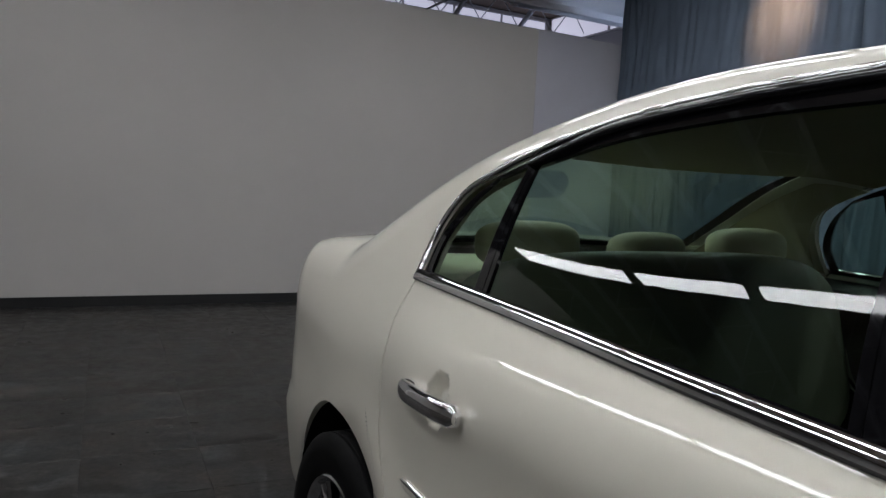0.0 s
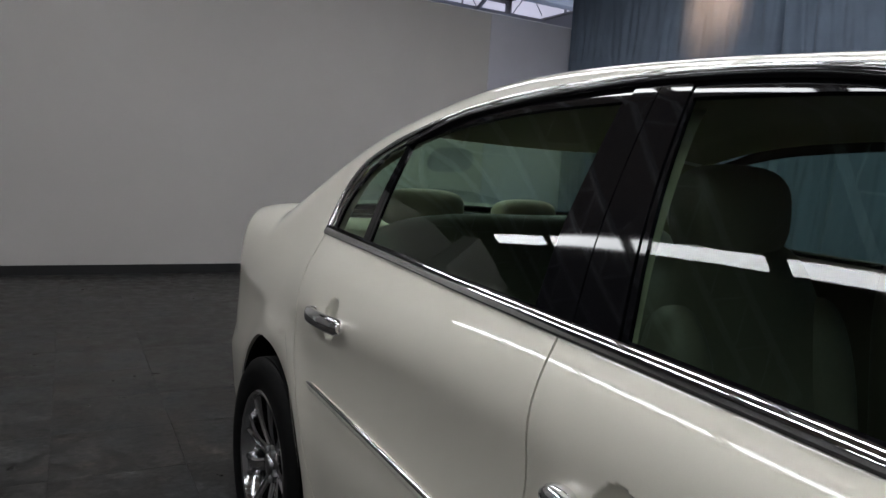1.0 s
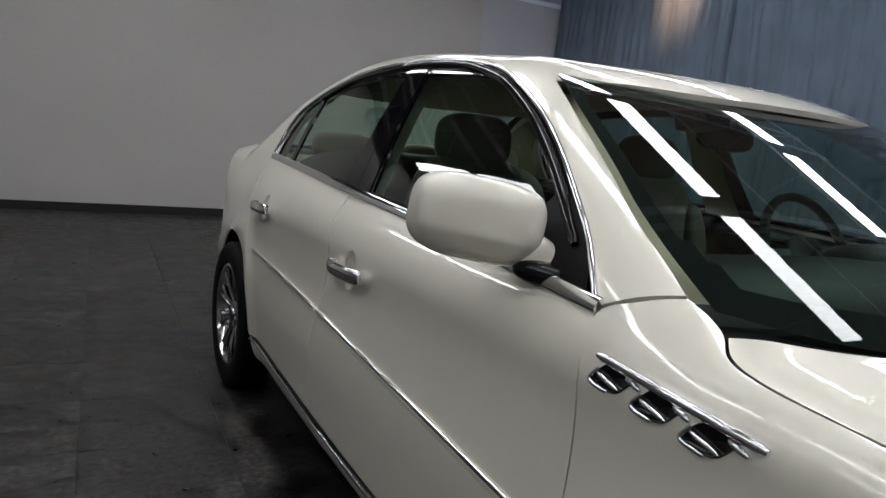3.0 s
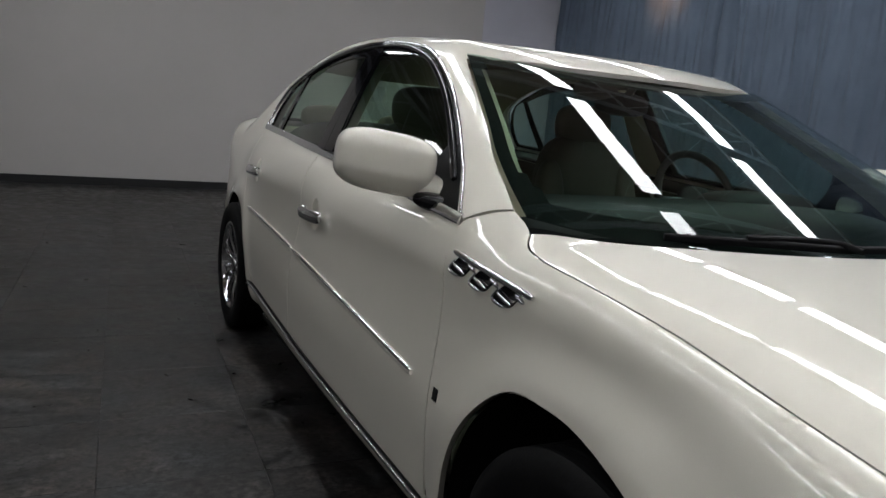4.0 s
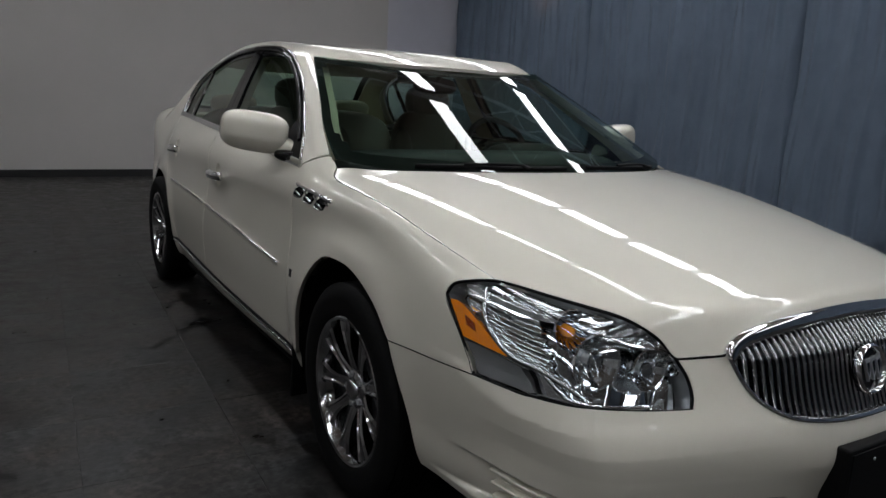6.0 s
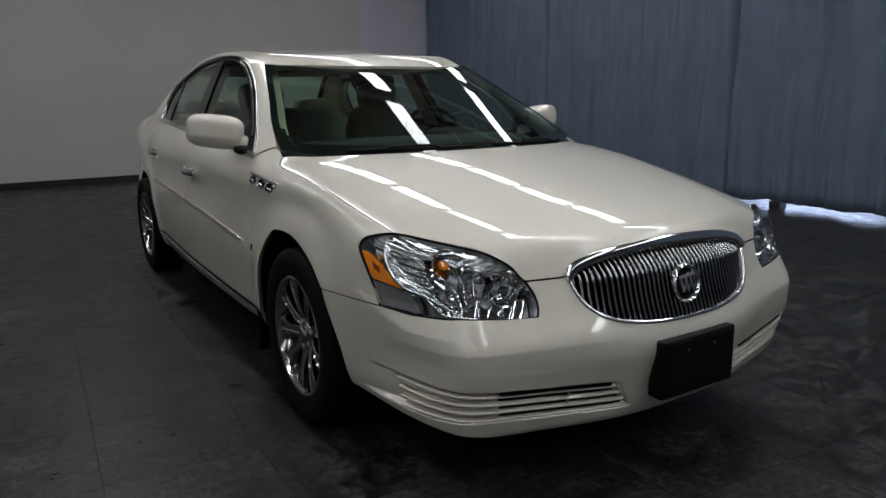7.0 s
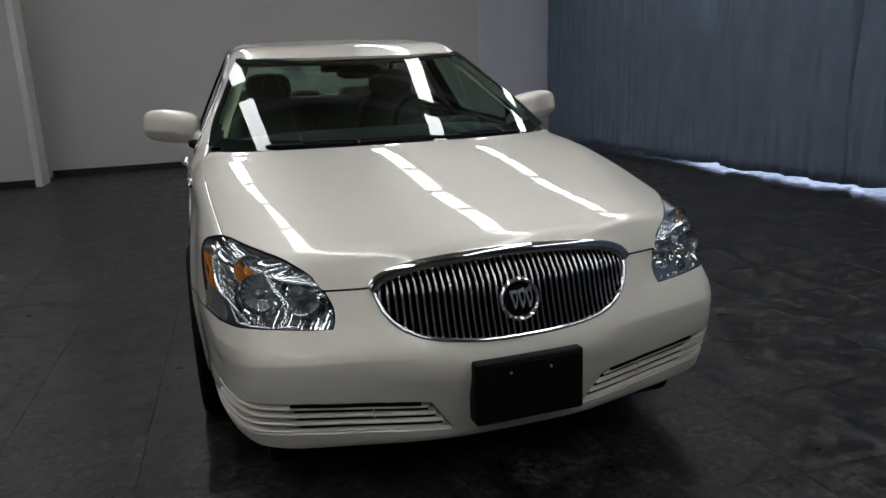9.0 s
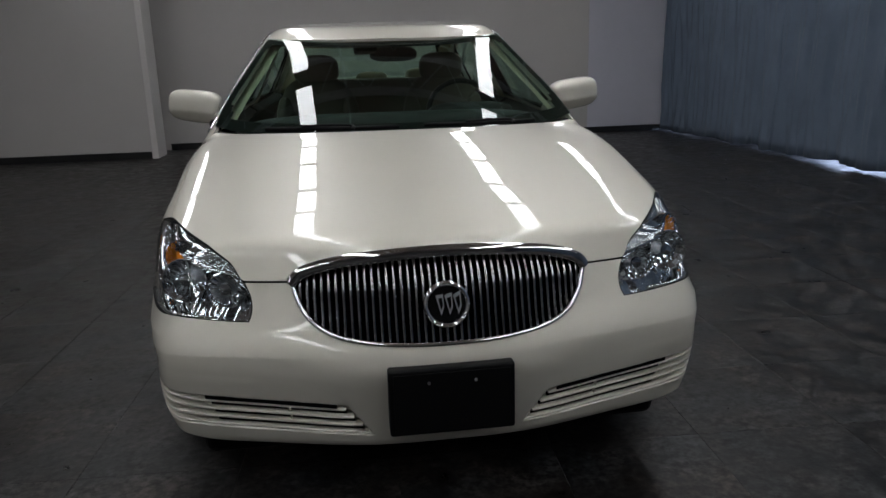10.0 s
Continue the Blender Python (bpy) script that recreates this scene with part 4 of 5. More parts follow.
def grille():
    top, low = both(GRILLE_TOP), both(GRILLE_LOW)
    edges = (low, top, [low[0], top[0]], [low[-1], top[-1]])
    g = panel("grille", edges, 60, 20, LINER_AND_SHADE, car, "chrome vertical-bar grille with a round emblem", depth=0.055, lip=0, gap=0.0, sides="")
    p, n = on_skin(top, 90, -0.001)
    n = n * 0.75 + np.array([0, -0.55, 0.0])
    n /= np.linalg.norm(n, axis=1)[:, None]
    strip("grille_surround", p + np.array([0, -0.004, -0.010]), n, 0.034, 0.015, CHROME, g, "chrome upper surround")
    p, n = on_skin(low, 90, 0.004)
    strip("grille_lip", p + np.array([0, 0, 0.006]), n, 0.012, 0.008, CHROME, g, "thin chrome lower rim")
    tx = np.linspace(0, 1, 400)
    tp, lp = way(GRILLE_TOP)(tx), way(GRILLE_LOW)(tx)
    for i in range(41):
        x = -0.372 + 0.0186 * i
        a = float(np.interp(abs(x), -lp[::-1, 0], lp[::-1, 2])) + 0.006
        b = float(np.interp(abs(x), -tp[::-1, 0], tp[::-1, 2])) - 0.022
        if b - a < 0.02:
            continue
        z = np.linspace(a, b, 15)
        q = np.stack([np.full(15, x), np.full(15, -0.98), z], 1)
        for _ in range(12):
            e = np.array([0, 1e-4, 0])
            d = (field(q + e) - field(q - e)) / 2e-4
            q[:, 1] -= np.clip((field(q) + 0.018) / np.minimum(d, -0.2), -0.05, 0.05)
        u = np.linspace(0, 1, 15)
        q[:, 1] -= (b - a) * 0.15 * np.minimum(np.minimum(u / 0.74, (1 - u) / 0.26), 0.93)
        t = np.gradient(q, axis=0)
        n = np.stack([0 * u, -t[:, 2], t[:, 1]], 1)
        n /= np.linalg.norm(n, axis=1)[:, None]
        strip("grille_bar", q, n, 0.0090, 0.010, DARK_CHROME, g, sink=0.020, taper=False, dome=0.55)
    c, n = settle(np.array([[0.0, -1.0, 0.615]]), 0.0)
    m = Matrix.Translation(Vector(c[0]) + Vector((0, -0.026, 0))) @ Vector((0, -1, 0.22)).to_track_quat("Z", "Y").to_matrix().to_4x4() @ Matrix.Diagonal((1.16, 1.16, 1.1, 1))
    e = shape("emblem", lathe([(0.030, -0.010), (0.050, -0.010), (0.0525, 0.0), (0.051, 0.006), (0.047, 0.009), (0.043, 0.006), (0.041, 0.0), (0.041, -0.008)], 56, True), CHROME, g, "round chrome emblem with three plain slanted bars", m)
    shape("emblem_back", lathe([(0.0005, -0.001), (0.0415, -0.002), (0.0415, -0.012)], 40), GLOSS_BLACK, e, "dark disc")
    for k in (-1, 0, 1):
        bm = bmesh.new()
        bar = [(0.021 * k - 0.006, 0.020 - 0.0005 * k), (0.021 * k + 0.012, 0.026 + 0.003 * k), (0.021 * k + 0.014, -0.006), (0.021 * k + 0.006, -0.024)]
        lo = [bm.verts.new((x * 0.92, y, -0.001)) for x, y in bar]
        hi = [bm.verts.new((x * 0.92, y, 0.005)) for x, y in bar]
        bm.faces.new(lo[::-1])
        bm.faces.new(hi)
        for i in range(4):
            bm.faces.new((lo[i], lo[(i + 1) % 4], hi[(i + 1) % 4], hi[i]))
        shield = part("emblem_bar", bm, SILVER, e)
        bm = bmesh.new()
        cx, cy = sum(q[0] for q in bar) / 4, sum(q[1] for q in bar) / 4
        bm.faces.new([bm.verts.new(((cx + (x - cx) * 0.55) * 0.92, cy + (y - cy) * 0.60, 0.0056)) for x, y in bar])
        part("emblem_bar_inset", bm, GLOSS_BLACK, shield)
    return g


grille()

# plate holder and the intake slats in the bumper
holder = part("plate_holder", rbox((-0.163, -1.094, 0.288), (0.163, -1.035, 0.470), 0.008, 3), BLACK, car, "empty black plastic number plate holder", True)
part("holder_frame", rbox((-0.150, -1.0965, 0.300), (0.150, -1.0935, 0.458), 0.001), BLACK, holder)
for x in (-0.06, 0.06):
    shape("screw", lathe([(0.0005, 0.003), (0.004, 0.002), (0.0045, 0.0)], 12), LAMP_GREY, holder, "", pose(x, -1.0965, 0.432, 90))
for s in (-1, 1):
    for k in range(4):
        x = np.linspace(0.214 + 0.021 * k, 0.838 + 0.002 * k, 90)
        out = -1.03 + 1.1 * np.maximum(0, x - 0.42) ** 2 + 16 * np.maximum(0, x - 0.74) ** 2
        z = intake_low(x) + (intake_high(x) - intake_low(x)) * (0.055 + 0.255 * k)
        p, n = settle(np.stack([s * x, out, z], 1), 0.009, 16, level=True)
        strip("bumper_slat", p, n, 0.0092, 0.0080, PAINT, bumper, "", sink=0.016, dome=0.5)
        # the skin is closed here: a black strip paints each slot's shade
        x = np.linspace(0.236 + 0.021 * k, 0.640 + 0.004 * k, 40)
        out = -1.03 + 1.1 * np.maximum(0, x - 0.42) ** 2
        z = intake_low(x) + (intake_high(x) - intake_low(x)) * (0.185 + 0.255 * k)
        p, n = settle(np.stack([s * x, out, z], 1), 0.0, 16, level=True)
        p, n = settle(p, np.maximum(intake_sink(p) - 0.010, 0.001), 12, level=True)
        strip("intake_slot_shade", p, n, 0.0175, 0.001, LINER_AND_SHADE, bumper, "black strip painting the shade in an intake slot", sink=0.005, taper=False)
    x = np.full(6, 0.43)
    z = np.linspace(0.282, 0.352, 6)
    p, n = settle(np.stack([s * x, -1.01 + 0 * x, z], 1), 0.009, 14)
    strip("intake_rib", p, n, 0.004, 0.005, PAINT, bumper)

# black strips that paint the shade in the gaps between panels
for name, pts, dep in (("bonnet_gap_shade", [(-0.520, -0.886, 0.667), (-0.455, -0.903, 0.667), (-0.390, -0.919, 0.668)], -0.0003), ("bonnet_gap_shade", [(0.520, -0.886, 0.667), (0.455, -0.903, 0.667), (0.390, -0.919, 0.668)], -0.0003)):
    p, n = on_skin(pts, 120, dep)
    strip(name, p, n, 0.0052, 0.0012, LINER_AND_SHADE, hood, "black strip for rubber seals and painted gap shade", taper=False)
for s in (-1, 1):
    for name, pts in (("wing_gap_shade", HOOD_CUT), ("bumper_gap_shade", BUMPER_CUT), ("door_gap_shade", DOOR_FRONT), ("door_gap_shade", DOOR_MID), ("door_gap_shade", DOOR_REAR[1:])):
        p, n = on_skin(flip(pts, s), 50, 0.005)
        strip(name, p, n, 0.006, 0.001, LINER_AND_SHADE, car, "black strip for rubber seals and painted gap shade", taper=False)
    # a proud dark strip paints the shade of this shut line
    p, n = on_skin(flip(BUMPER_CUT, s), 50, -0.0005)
    strip("bumper_cut_shade", p, n, 0.0030, 0.0008, LINER_AND_SHADE, bumper, "dark strip painting the gap shade between bumper and wing", taper=False)



# ---- the car's sides ----
def pane(name, edges, parent, label, frame_top=0.10, frame_low=0.03, frame_a=0.02, frame_b=0.02, nu=30, nv=20):
    """A side window: tinted glass with a black rim let in round it."""
    g = panel(name, edges, nu, nv, TINT, parent, label, depth=0.009, lip=0, gap=0.003)
    for span in ((0, 1, 1 - frame_top, 1), (0, 1, 0, frame_low), (0, frame_a, frame_low, 1 - frame_top), (1 - frame_b, 1, frame_low, 1 - frame_top)):
        panel("window_seal", edges, 30 if span[1] - span[0] > 0.5 else 3, 3 if span[1] - span[0] > 0.5 else 16, GLOSS_BLACK, g, "black window rim", depth=0.004, lip=0.008, gap=0.001, span=span)
    return g


def handle(parent, s, y, z):
    """A pull handle: a chrome grip on two feet over a pressed cup."""
    c, n = settle(flip([(-0.87, y, z)], s))
    c, n = Vector(c[0]), Vector(n[0])
    side = Vector((0, 1, 0))
    side = (side - n * side.dot(n)).normalized()
    up = n.cross(side) * (1 if n.cross(side).z > 0 else -1)
    pts = []
    for k in range(25):
        a = -1 + 2 * k / 24
        pts.append(c + side * (0.116 * a) + n * (0.031 - 0.016 * abs(a) ** 3) + up * (-0.003 * a))
    nn = [(n + side * 0.35 * (-1 + 2 * k / 24) ** 3).normalized() for k in range(25)]
    h = strip("door_handle", pts, nn, 0.038, 0.012, CHROME, parent, "chrome pull handle", sink=0.006, taper=True, dome=0.4)
    for a in (-1, 1):
        foot = blob((0.056, 0.038, 0.034), 2.4, 24, 14)
        m = Matrix((side, up, n)).transposed().to_4x4()
        m.translation = c + side * (0.090 * a) + n * 0.014
        shape("handle_foot", foot, CHROME, h, "", m)
    return h


def cup_sink(y, z):
    return lambda p: 0.020 * np.clip(1.25 * (1 - ((p[:, 1] - y) ** 2 / 0.046 ** 2 + (p[:, 2] - z) ** 2 / 0.054 ** 2)), 0, 1) ** 0.6


def mirror(s):
    """A door mirror: painted shell, glass facing back, black foot on the door's corner."""
    m = pose(s * 0.908, 0.788, 1.050, 0, -s * 6, s * 8) @ Matrix.Diagonal((0.965, 0.965, 0.965, 1))
    shell = blob((0.252, 0.146, 0.150), 3.4, 64, 40)
    v = []
    for x, y, z in shell[0]:
        t = (x * (1 if s < 0 else -1) + 0.126) / 0.252          # 0 at the outer end, 1 at the door
        low = max(0, -z / 0.075 - 0.35) / 0.65
        z = z * (0.97 + 0.16 * t) if z < 0 else z * (1.0 - 0.06 * t * t)
        y = y * (1.0 - 0.18 * (1 - t))
        if y < 0:
            y = y * (1 - 0.34 * low)
        if y > 0.050:
            y = 0.050 + (y - 0.050) * 0.2
        v.append((x, y, z))
    o = shape("wing_mirror", (v, shell[1]), PAINT, car, "pearl white wing mirror on a black foot", m)
    shape("mirror_glass", (blob((0.19, 0.006, 0.11), 3.4, 32, 12)), CHROME, o, "mirror glass", pose(0, 0.058, 0.0))
    shape("mirror_neck", blob((0.130, 0.090, 0.078), 2.8, 28, 16), PAINT, o, "pearl white neck", pose(-s * 0.124, -0.014, -0.050, 0, -s * 24, s * 18))
    foot = shape("mirror_foot", blob((0.180, 0.085, 0.050), 2.8, 32, 14), GLOSS_BLACK, o, "gloss black mirror foot", pose(-s * 0.155, -0.070, -0.080, 0, -s * 4, s * 40))
    return o


def boxed(x, y, z):
    """Squares a ring off into a slanted, rounded oblong."""
    r = math.hypot(x, y)
    c, q = x / r, y / r
    k = (c ** 4 + q ** 4) ** -0.25
    return x * k * 0.90 + 0.45 * y * k, y * k * 0.62, z


def side_of_car(s):
    f = lambda q: flip(q, s)
    # fender
    fe_left = BUMPER_CUT + LAMP_OUT[1:] + LAMP_TOP[1:4]
    fe_right = [ARCH[-1], (-0.872, 0.492, 0.36)] + DOOR_FRONT[1:] + [(-0.785, 0.490, 0.961), (-0.757, 0.430, 0.984)]
    fe_top = HOOD_CUT + [(-0.757, 0.385, 0.965), (-0.757, 0.430, 0.984)]
    fender = panel("front_wing", (f(ARCH), f(fe_top), f(fe_left), f(fe_right)), 110, 70, PAINT, car, "pearl white front wing with chrome portholes")
    # doors
    hf, hr = (1.478, 0.815), (2.505, 0.860)
    door_f = panel("front_door", (f(SILL_F), f(BELT_F), f(DOOR_FRONT), f(DOOR_MID)), 240, 130, PAINT, car, "pearl white front door", sink=cup_sink(*hf))
    door_r = panel("rear_door", (f(SILL_R), f(BELT_R), f(DOOR_MID), f(DOOR_REAR)), 210, 130, PAINT, car, "pearl white rear door", sink=cup_sink(*hr))
    for door, sill, belt, a, b in ((door_f, SILL_F, BELT_F, DOOR_FRONT, DOOR_MID), (door_r, SILL_R, BELT_R, DOOR_MID, DOOR_REAR)):
        panel("door_lining", (f(sill), f(belt), f(a), f(b)), 20, 16, SHADED_LEATHER, door, "beige inner door lining", depth=0.075, lip=0, gap=0.02)
        panel("window_ledge", (f(sill), f(belt), f(a), f(b)), 20, 3, DARK_TRIM, door, "dark ledge under the window", depth=0.020, lip=0.055, gap=0.004, span=(0, 1, 0.975, 1), sides="lr")
    handle(door_f, s, *hf)
    handle(door_r, s, *hr)
    # rocker
    rock_low = [(-0.84, 0.44, 0.225), (-0.848, 1.2, 0.225), (-0.842, 2.0, 0.228), (-0.838, 2.54, 0.232)]
    rock_top = [(-0.862, 0.440, 0.305), (-0.864, 0.50, 0.332)] + SILL_F[1:] + SILL_R[1:] + [(-0.853, 2.545, 0.345)]
    rocker = panel("sill", (f(rock_low), f(rock_top), f([rock_low[0], rock_top[0]]), f([rock_low[-1], rock_top[-1]])), 80, 10, PAINT, car, "pearl white sill below the doors", sides="t", depth=0.004)
    p, n = on_skin(f([(-0.86, 0.47, 0.290), (-0.866, 1.2, 0.303), (-0.858, 2.3, 0.325), (-0.855, 2.53, 0.327)]), 80)
    strip("sill_moulding", p, n, 0.013, 0.007, CHROME, rocker, "thin chrome sill moulding")
    # dark strip that paints the shaded gap over the sill moulding
    strip("sill_gap_shade", p + np.array([0, 0, 0.013]), n, 0.010, 0.0025, BLACK, rocker, "dark strip painting the gap shade above the moulding")
    # quarter panel, pillars
    quarter_left = [REAR_ARCH[0]] + DOOR_REAR[1:]
    panel("rear_wing", (f(REAR_ARCH), f(TAIL_TOP[:-1] + DECK_EDGE), f(quarter_left), f(TAIL_EDGE)), 120, 70, PAINT, car, "pearl white rear wing", sides="lr")
    panel("rear_pillar", (f(TAIL_TOP), f([DLO_REAR[-1], REAR_TOP[0]]), f(DLO_REAR), f(REAR_SIDE)), 40, 40, PAINT, car, "pearl white rear pillar", gap=0.0, lip=0.012)
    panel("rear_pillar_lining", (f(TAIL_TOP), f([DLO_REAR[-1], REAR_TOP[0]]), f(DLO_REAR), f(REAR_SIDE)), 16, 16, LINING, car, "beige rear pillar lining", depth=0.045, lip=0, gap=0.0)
    seam = [(-0.811, 0.555, 0.943), (-0.785, 0.500, 0.964), (-0.757, 0.435, 0.986)]
    pil = (f(seam), f([PILLAR_EDGE[-1], SHIELD_TOP[0]]), f(PILLAR_EDGE), f([(-0.757, 0.435, 0.986)] + SHIELD_SIDE[2:]))
    panel("front_pillar", pil, 20, 60, PAINT, car, "pearl white front pillar", sides="b", gap=0.0004, lip=0.022)
    inner = [(x + 0.055, y - 0.015, z + 0.004) for x, y, z in [(-0.757, 0.435, 0.986)] + SHIELD_SIDE[2:]]
    pil2 = (f([PILLAR_EDGE[0], inner[0]]), f([PILLAR_EDGE[-1], inner[-1]]), f(PILLAR_EDGE), f(inner))
    panel("front_pillar_lining", pil2, 14, 30, SHELF, car, "beige front pillar lining", depth=0.035, lip=0, gap=0.0, skin=glasshouse)
    # side windows
    glass_low = [(-0.809, 0.585, 0.950), (-0.806, 0.85, 0.968), (-0.797, 1.23, 0.992), (-0.787, 1.575, 1.010)]
    glass_a = [(-0.809, 0.585, 0.950)] + PILLAR_EDGE[1:5] + [(-0.617, 1.165, 1.330), (-0.605, 1.235, 1.350)]
    glass_t = [(-0.605, 1.235, 1.350), (-0.590, 1.42, 1.378), (-0.580, 1.658, 1.392)]
    glass_b = [(-0.787, 1.575, 1.010), (-0.727, 1.615, 1.147), (-0.671, 1.638, 1.254), (-0.580, 1.658, 1.392)]
    pane("front_window", (f(glass_low), f(glass_t), f(glass_a), f(glass_b)), door_f, "green-tinted front side window", 0.085, 0.03, 0.060, 0.015)
    sail = (f([(-0.809, 0.585, 0.950), (-0.807, 0.75, 0.962), (-0.806, 0.90, 0.971)]), f([(-0.732, 0.737, 1.096), (-0.728, 0.79, 1.104)]), f([(-0.809, 0.585, 0.950), (-0.768, 0.645, 1.03), (-0.732, 0.737, 1.096)]), f([(-0.806, 0.90, 0.971), (-0.770, 0.83, 1.04), (-0.728, 0.79, 1.104)]))
    panel("mirror_plate", sail, 10, 12, BLACK, door_f, "black triangular plate behind the mirror", depth=0.0015, lip=0.010, gap=0.001)
    back_a = [(-0.782, 1.760, 1.016), (-0.724, 1.783, 1.148), (-0.661, 1.786, 1.270), (-0.578, 1.784, 1.395)]
    back_low = [(-0.782, 1.760, 1.016), (-0.765, 2.1, 1.028), (-0.742, 2.54, 1.043)]
    back_t = [(-0.578, 1.784, 1.395), (-0.576, 2.10, 1.394), (-0.582, 2.36, 1.372), (-0.604, 2.577, 1.322)]
    div = [(-0.742, 2.54, 1.043), (-0.668, 2.570, 1.20), (-0.604, 2.577, 1.322)]
    panel("door_post", (f([glass_low[-1], back_low[0]]), f([glass_t[-1], back_t[0]]), f(glass_b), f(back_a)), 10, 30, GLOSS_BLACK, door_f, "gloss black door post", depth=0.001, span=(0, 0.52, 0, 1), gap=0.0015)
    panel("door_post", (f([glass_low[-1], back_low[0]]), f([glass_t[-1], back_t[0]]), f(glass_b), f(back_a)), 10, 30, GLOSS_BLACK, door_r, "gloss black door post", depth=0.001, span=(0.54, 1, 0, 1), gap=0.0015)
    panel("post_lining", (f([glass_low[-1], back_low[0]]), f([glass_t[-1], back_t[0]]), f(glass_b), f(back_a)), 6, 16, SHELF, car, "beige centre pillar lining", depth=0.05, lip=0, gap=0.01)
    pane("rear_side_window", (f(back_low), f(back_t), f(back_a), f(div)), door_r, "green-tinted rear side window", 0.085, 0.03, 0.02, 0.02)
    q_low = [(-0.742, 2.54, 1.043), (-0.738, 2.68, 1.049), (-0.731, 2.805, 1.056)]
    q_t = [(-0.604, 2.577, 1.322), (-0.612, 2.63, 1.305), (-0.622, 2.69, 1.280)]
    q_r = [(-0.731, 2.805, 1.056), (-0.690, 2.815, 1.135), (-0.650, 2.765, 1.222), (-0.622, 2.69, 1.280)]
    pane("quarter_window", (f(q_low), f(q_t), f(div), f(q_r)), door_r, "small fixed quarter window", 0.06, 0.05, 0.12, 0.10, 14, 14)
    # chrome round the windows
    p, n = on_skin(f(PILLAR_EDGE + ROOF_EDGE[1:] + DLO_REAR[::-1][1:]), 150)
    strip("window_trim", p, n, 0.012, 0.007, CHROME, car, "chrome strip round the side windows")
    inner = [(x - 0.0, y, z - 0.020) for x, y, z in ROOF_EDGE]
    p, n = on_skin(f([(x - 0.004, y + 0.026, z - 0.012) for x, y, z in PILLAR_EDGE[1:6]] + [(-0.612, 1.235, 1.338)] + inner[1:-1] + [(-0.612, 2.58, 1.305)]), 140)
    strip("rain_strip", p, n, 0.020, 0.009, GLOSS_BLACK, car, "black strip under the chrome")
    for door, belt in ((door_f, BELT_F), (door_r, BELT_R)):
        p, n = on_skin(f([(x + 0.001, y, z + 0.010) for x, y, z in belt]), 60)
        strip("belt_trim", p, n, 0.027, 0.009, CHROME, door, "chrome strip under the windows", taper=False)
    # side mouldings
    for door, pts in ((door_f, [(-0.88, 0.600, 0.586), (-0.885, 1.15, 0.622), (-0.88, 1.683, 0.650)]), (door_r, [(-0.88, 1.712, 0.651), (-0.87, 2.15, 0.664), (-0.852, 2.60, 0.672)])):
        p, n = on_skin(f(pts), 50)
        mo = strip("side_moulding", p, n, 0.021, 0.006, PAINT, door, "pearl white side moulding")
        p, n = on_skin(f([(x, y, z + 0.006) for x, y, z in pts]), 50, -0.005)
        strip("moulding_insert", p, n, 0.009, 0.004, CHROME, mo, "thin chrome insert")
    # portholes on the wing: a chrome bar with three dark scoops under it, each with a chrome lip
    p, n = on_skin(f([(-0.845, 0.500, 0.886), (-0.845, 0.36, 0.874), (-0.832, 0.208, 0.858)]), 24)
    plate = strip("porthole_trim", p, n, 0.014, 0.008, CHROME, fender, "chrome bar that joins three portholes")
    for k in range(3):
        y = 0.462 - 0.088 * k
        c, nn = settle(f([(-0.845, y, 0.862 - 0.0085 * k)]))
        c, nn = Vector(c[0]), Vector(nn[0])
        ax = Vector((0, -1, -0.10))
        ax = (ax - nn * ax.dot(nn)).normalized()
        m = Matrix((ax, nn.cross(ax) * (1 if nn.cross(ax).z > 0 else -1), nn)).transposed().to_4x4()
        m.translation = c
        v, fc = lathe([(0.0005, 0.0005), (0.030, 0.0005), (0.0335, 0.0030), (0.0345, 0.0020), (0.0350, -0.006)], 32)
        po = shape("porthole", ([boxed(*q) for q in v], fc), GLOSS_BLACK, plate, "dark oval porthole", m)
        arc = [boxed(0.0335 * math.cos(a), 0.0335 * math.sin(a), 0.004) for a in np.linspace(radians(165), radians(300), 12)]
        tube("porthole_lip", arc, 0.0034, CHROME, po, "chrome lip", n=8, m=22)
        shape("porthole_fin", blob((0.050, 0.009, 0.010), 2.3, 16, 8), CHROME, po, "chrome fin", pose(-0.004, -0.006, 0.004, 0, 0, -8))
        shape("porthole_bridge", blob((0.034, 0.010, 0.009), 2.2, 16, 8), CHROME, po, "chrome bridge", pose(0.040, 0.010, 0.002, 0, 0, -12))
    c, n = settle(f([(-0.89, 0.476, 0.582)]))
    part("badge", rbox((-0.011, -0.014, -0.002), (0.011, 0.014, 0.002), 0.001), BLACK, fender, "small dark square badge", matrix=look(Vector(c[0]), Vector(c[0]) + Vector(n[0])))
    mirror(s)
    # wheel arches and mud flaps
    for y, r in ((0.050, 0.384), (2.955, 0.384)):
        n_ = 40
        v = []
        for x in (-0.853 if y < 1 else -0.828, -0.55):
            for k in range(n_ + 1):
                a = math.pi * (-0.12 + 1.24 * k / n_)
                v.append((-s * x, y + r * math.cos(a), 0.335 + r * math.sin(a)))
        fc = [(k, k + 1, n_ + 2 + k, n_ + 1 + k) for k in range(n_)] + [tuple(range(n_ + 1, 2 * n_ + 2))]
        link("arch_liner", v, fc, LINER_AND_SHADE, car, "black wheel arch liner")
    part("mud_flap", rbox((-0.125, -0.008, -0.155), (0.125, 0.008, 0.105), 0.006), BLACK, car, "black plastic mud flap behind the front wheel", matrix=pose(s * 0.752, 0.462, 0.280, 6))
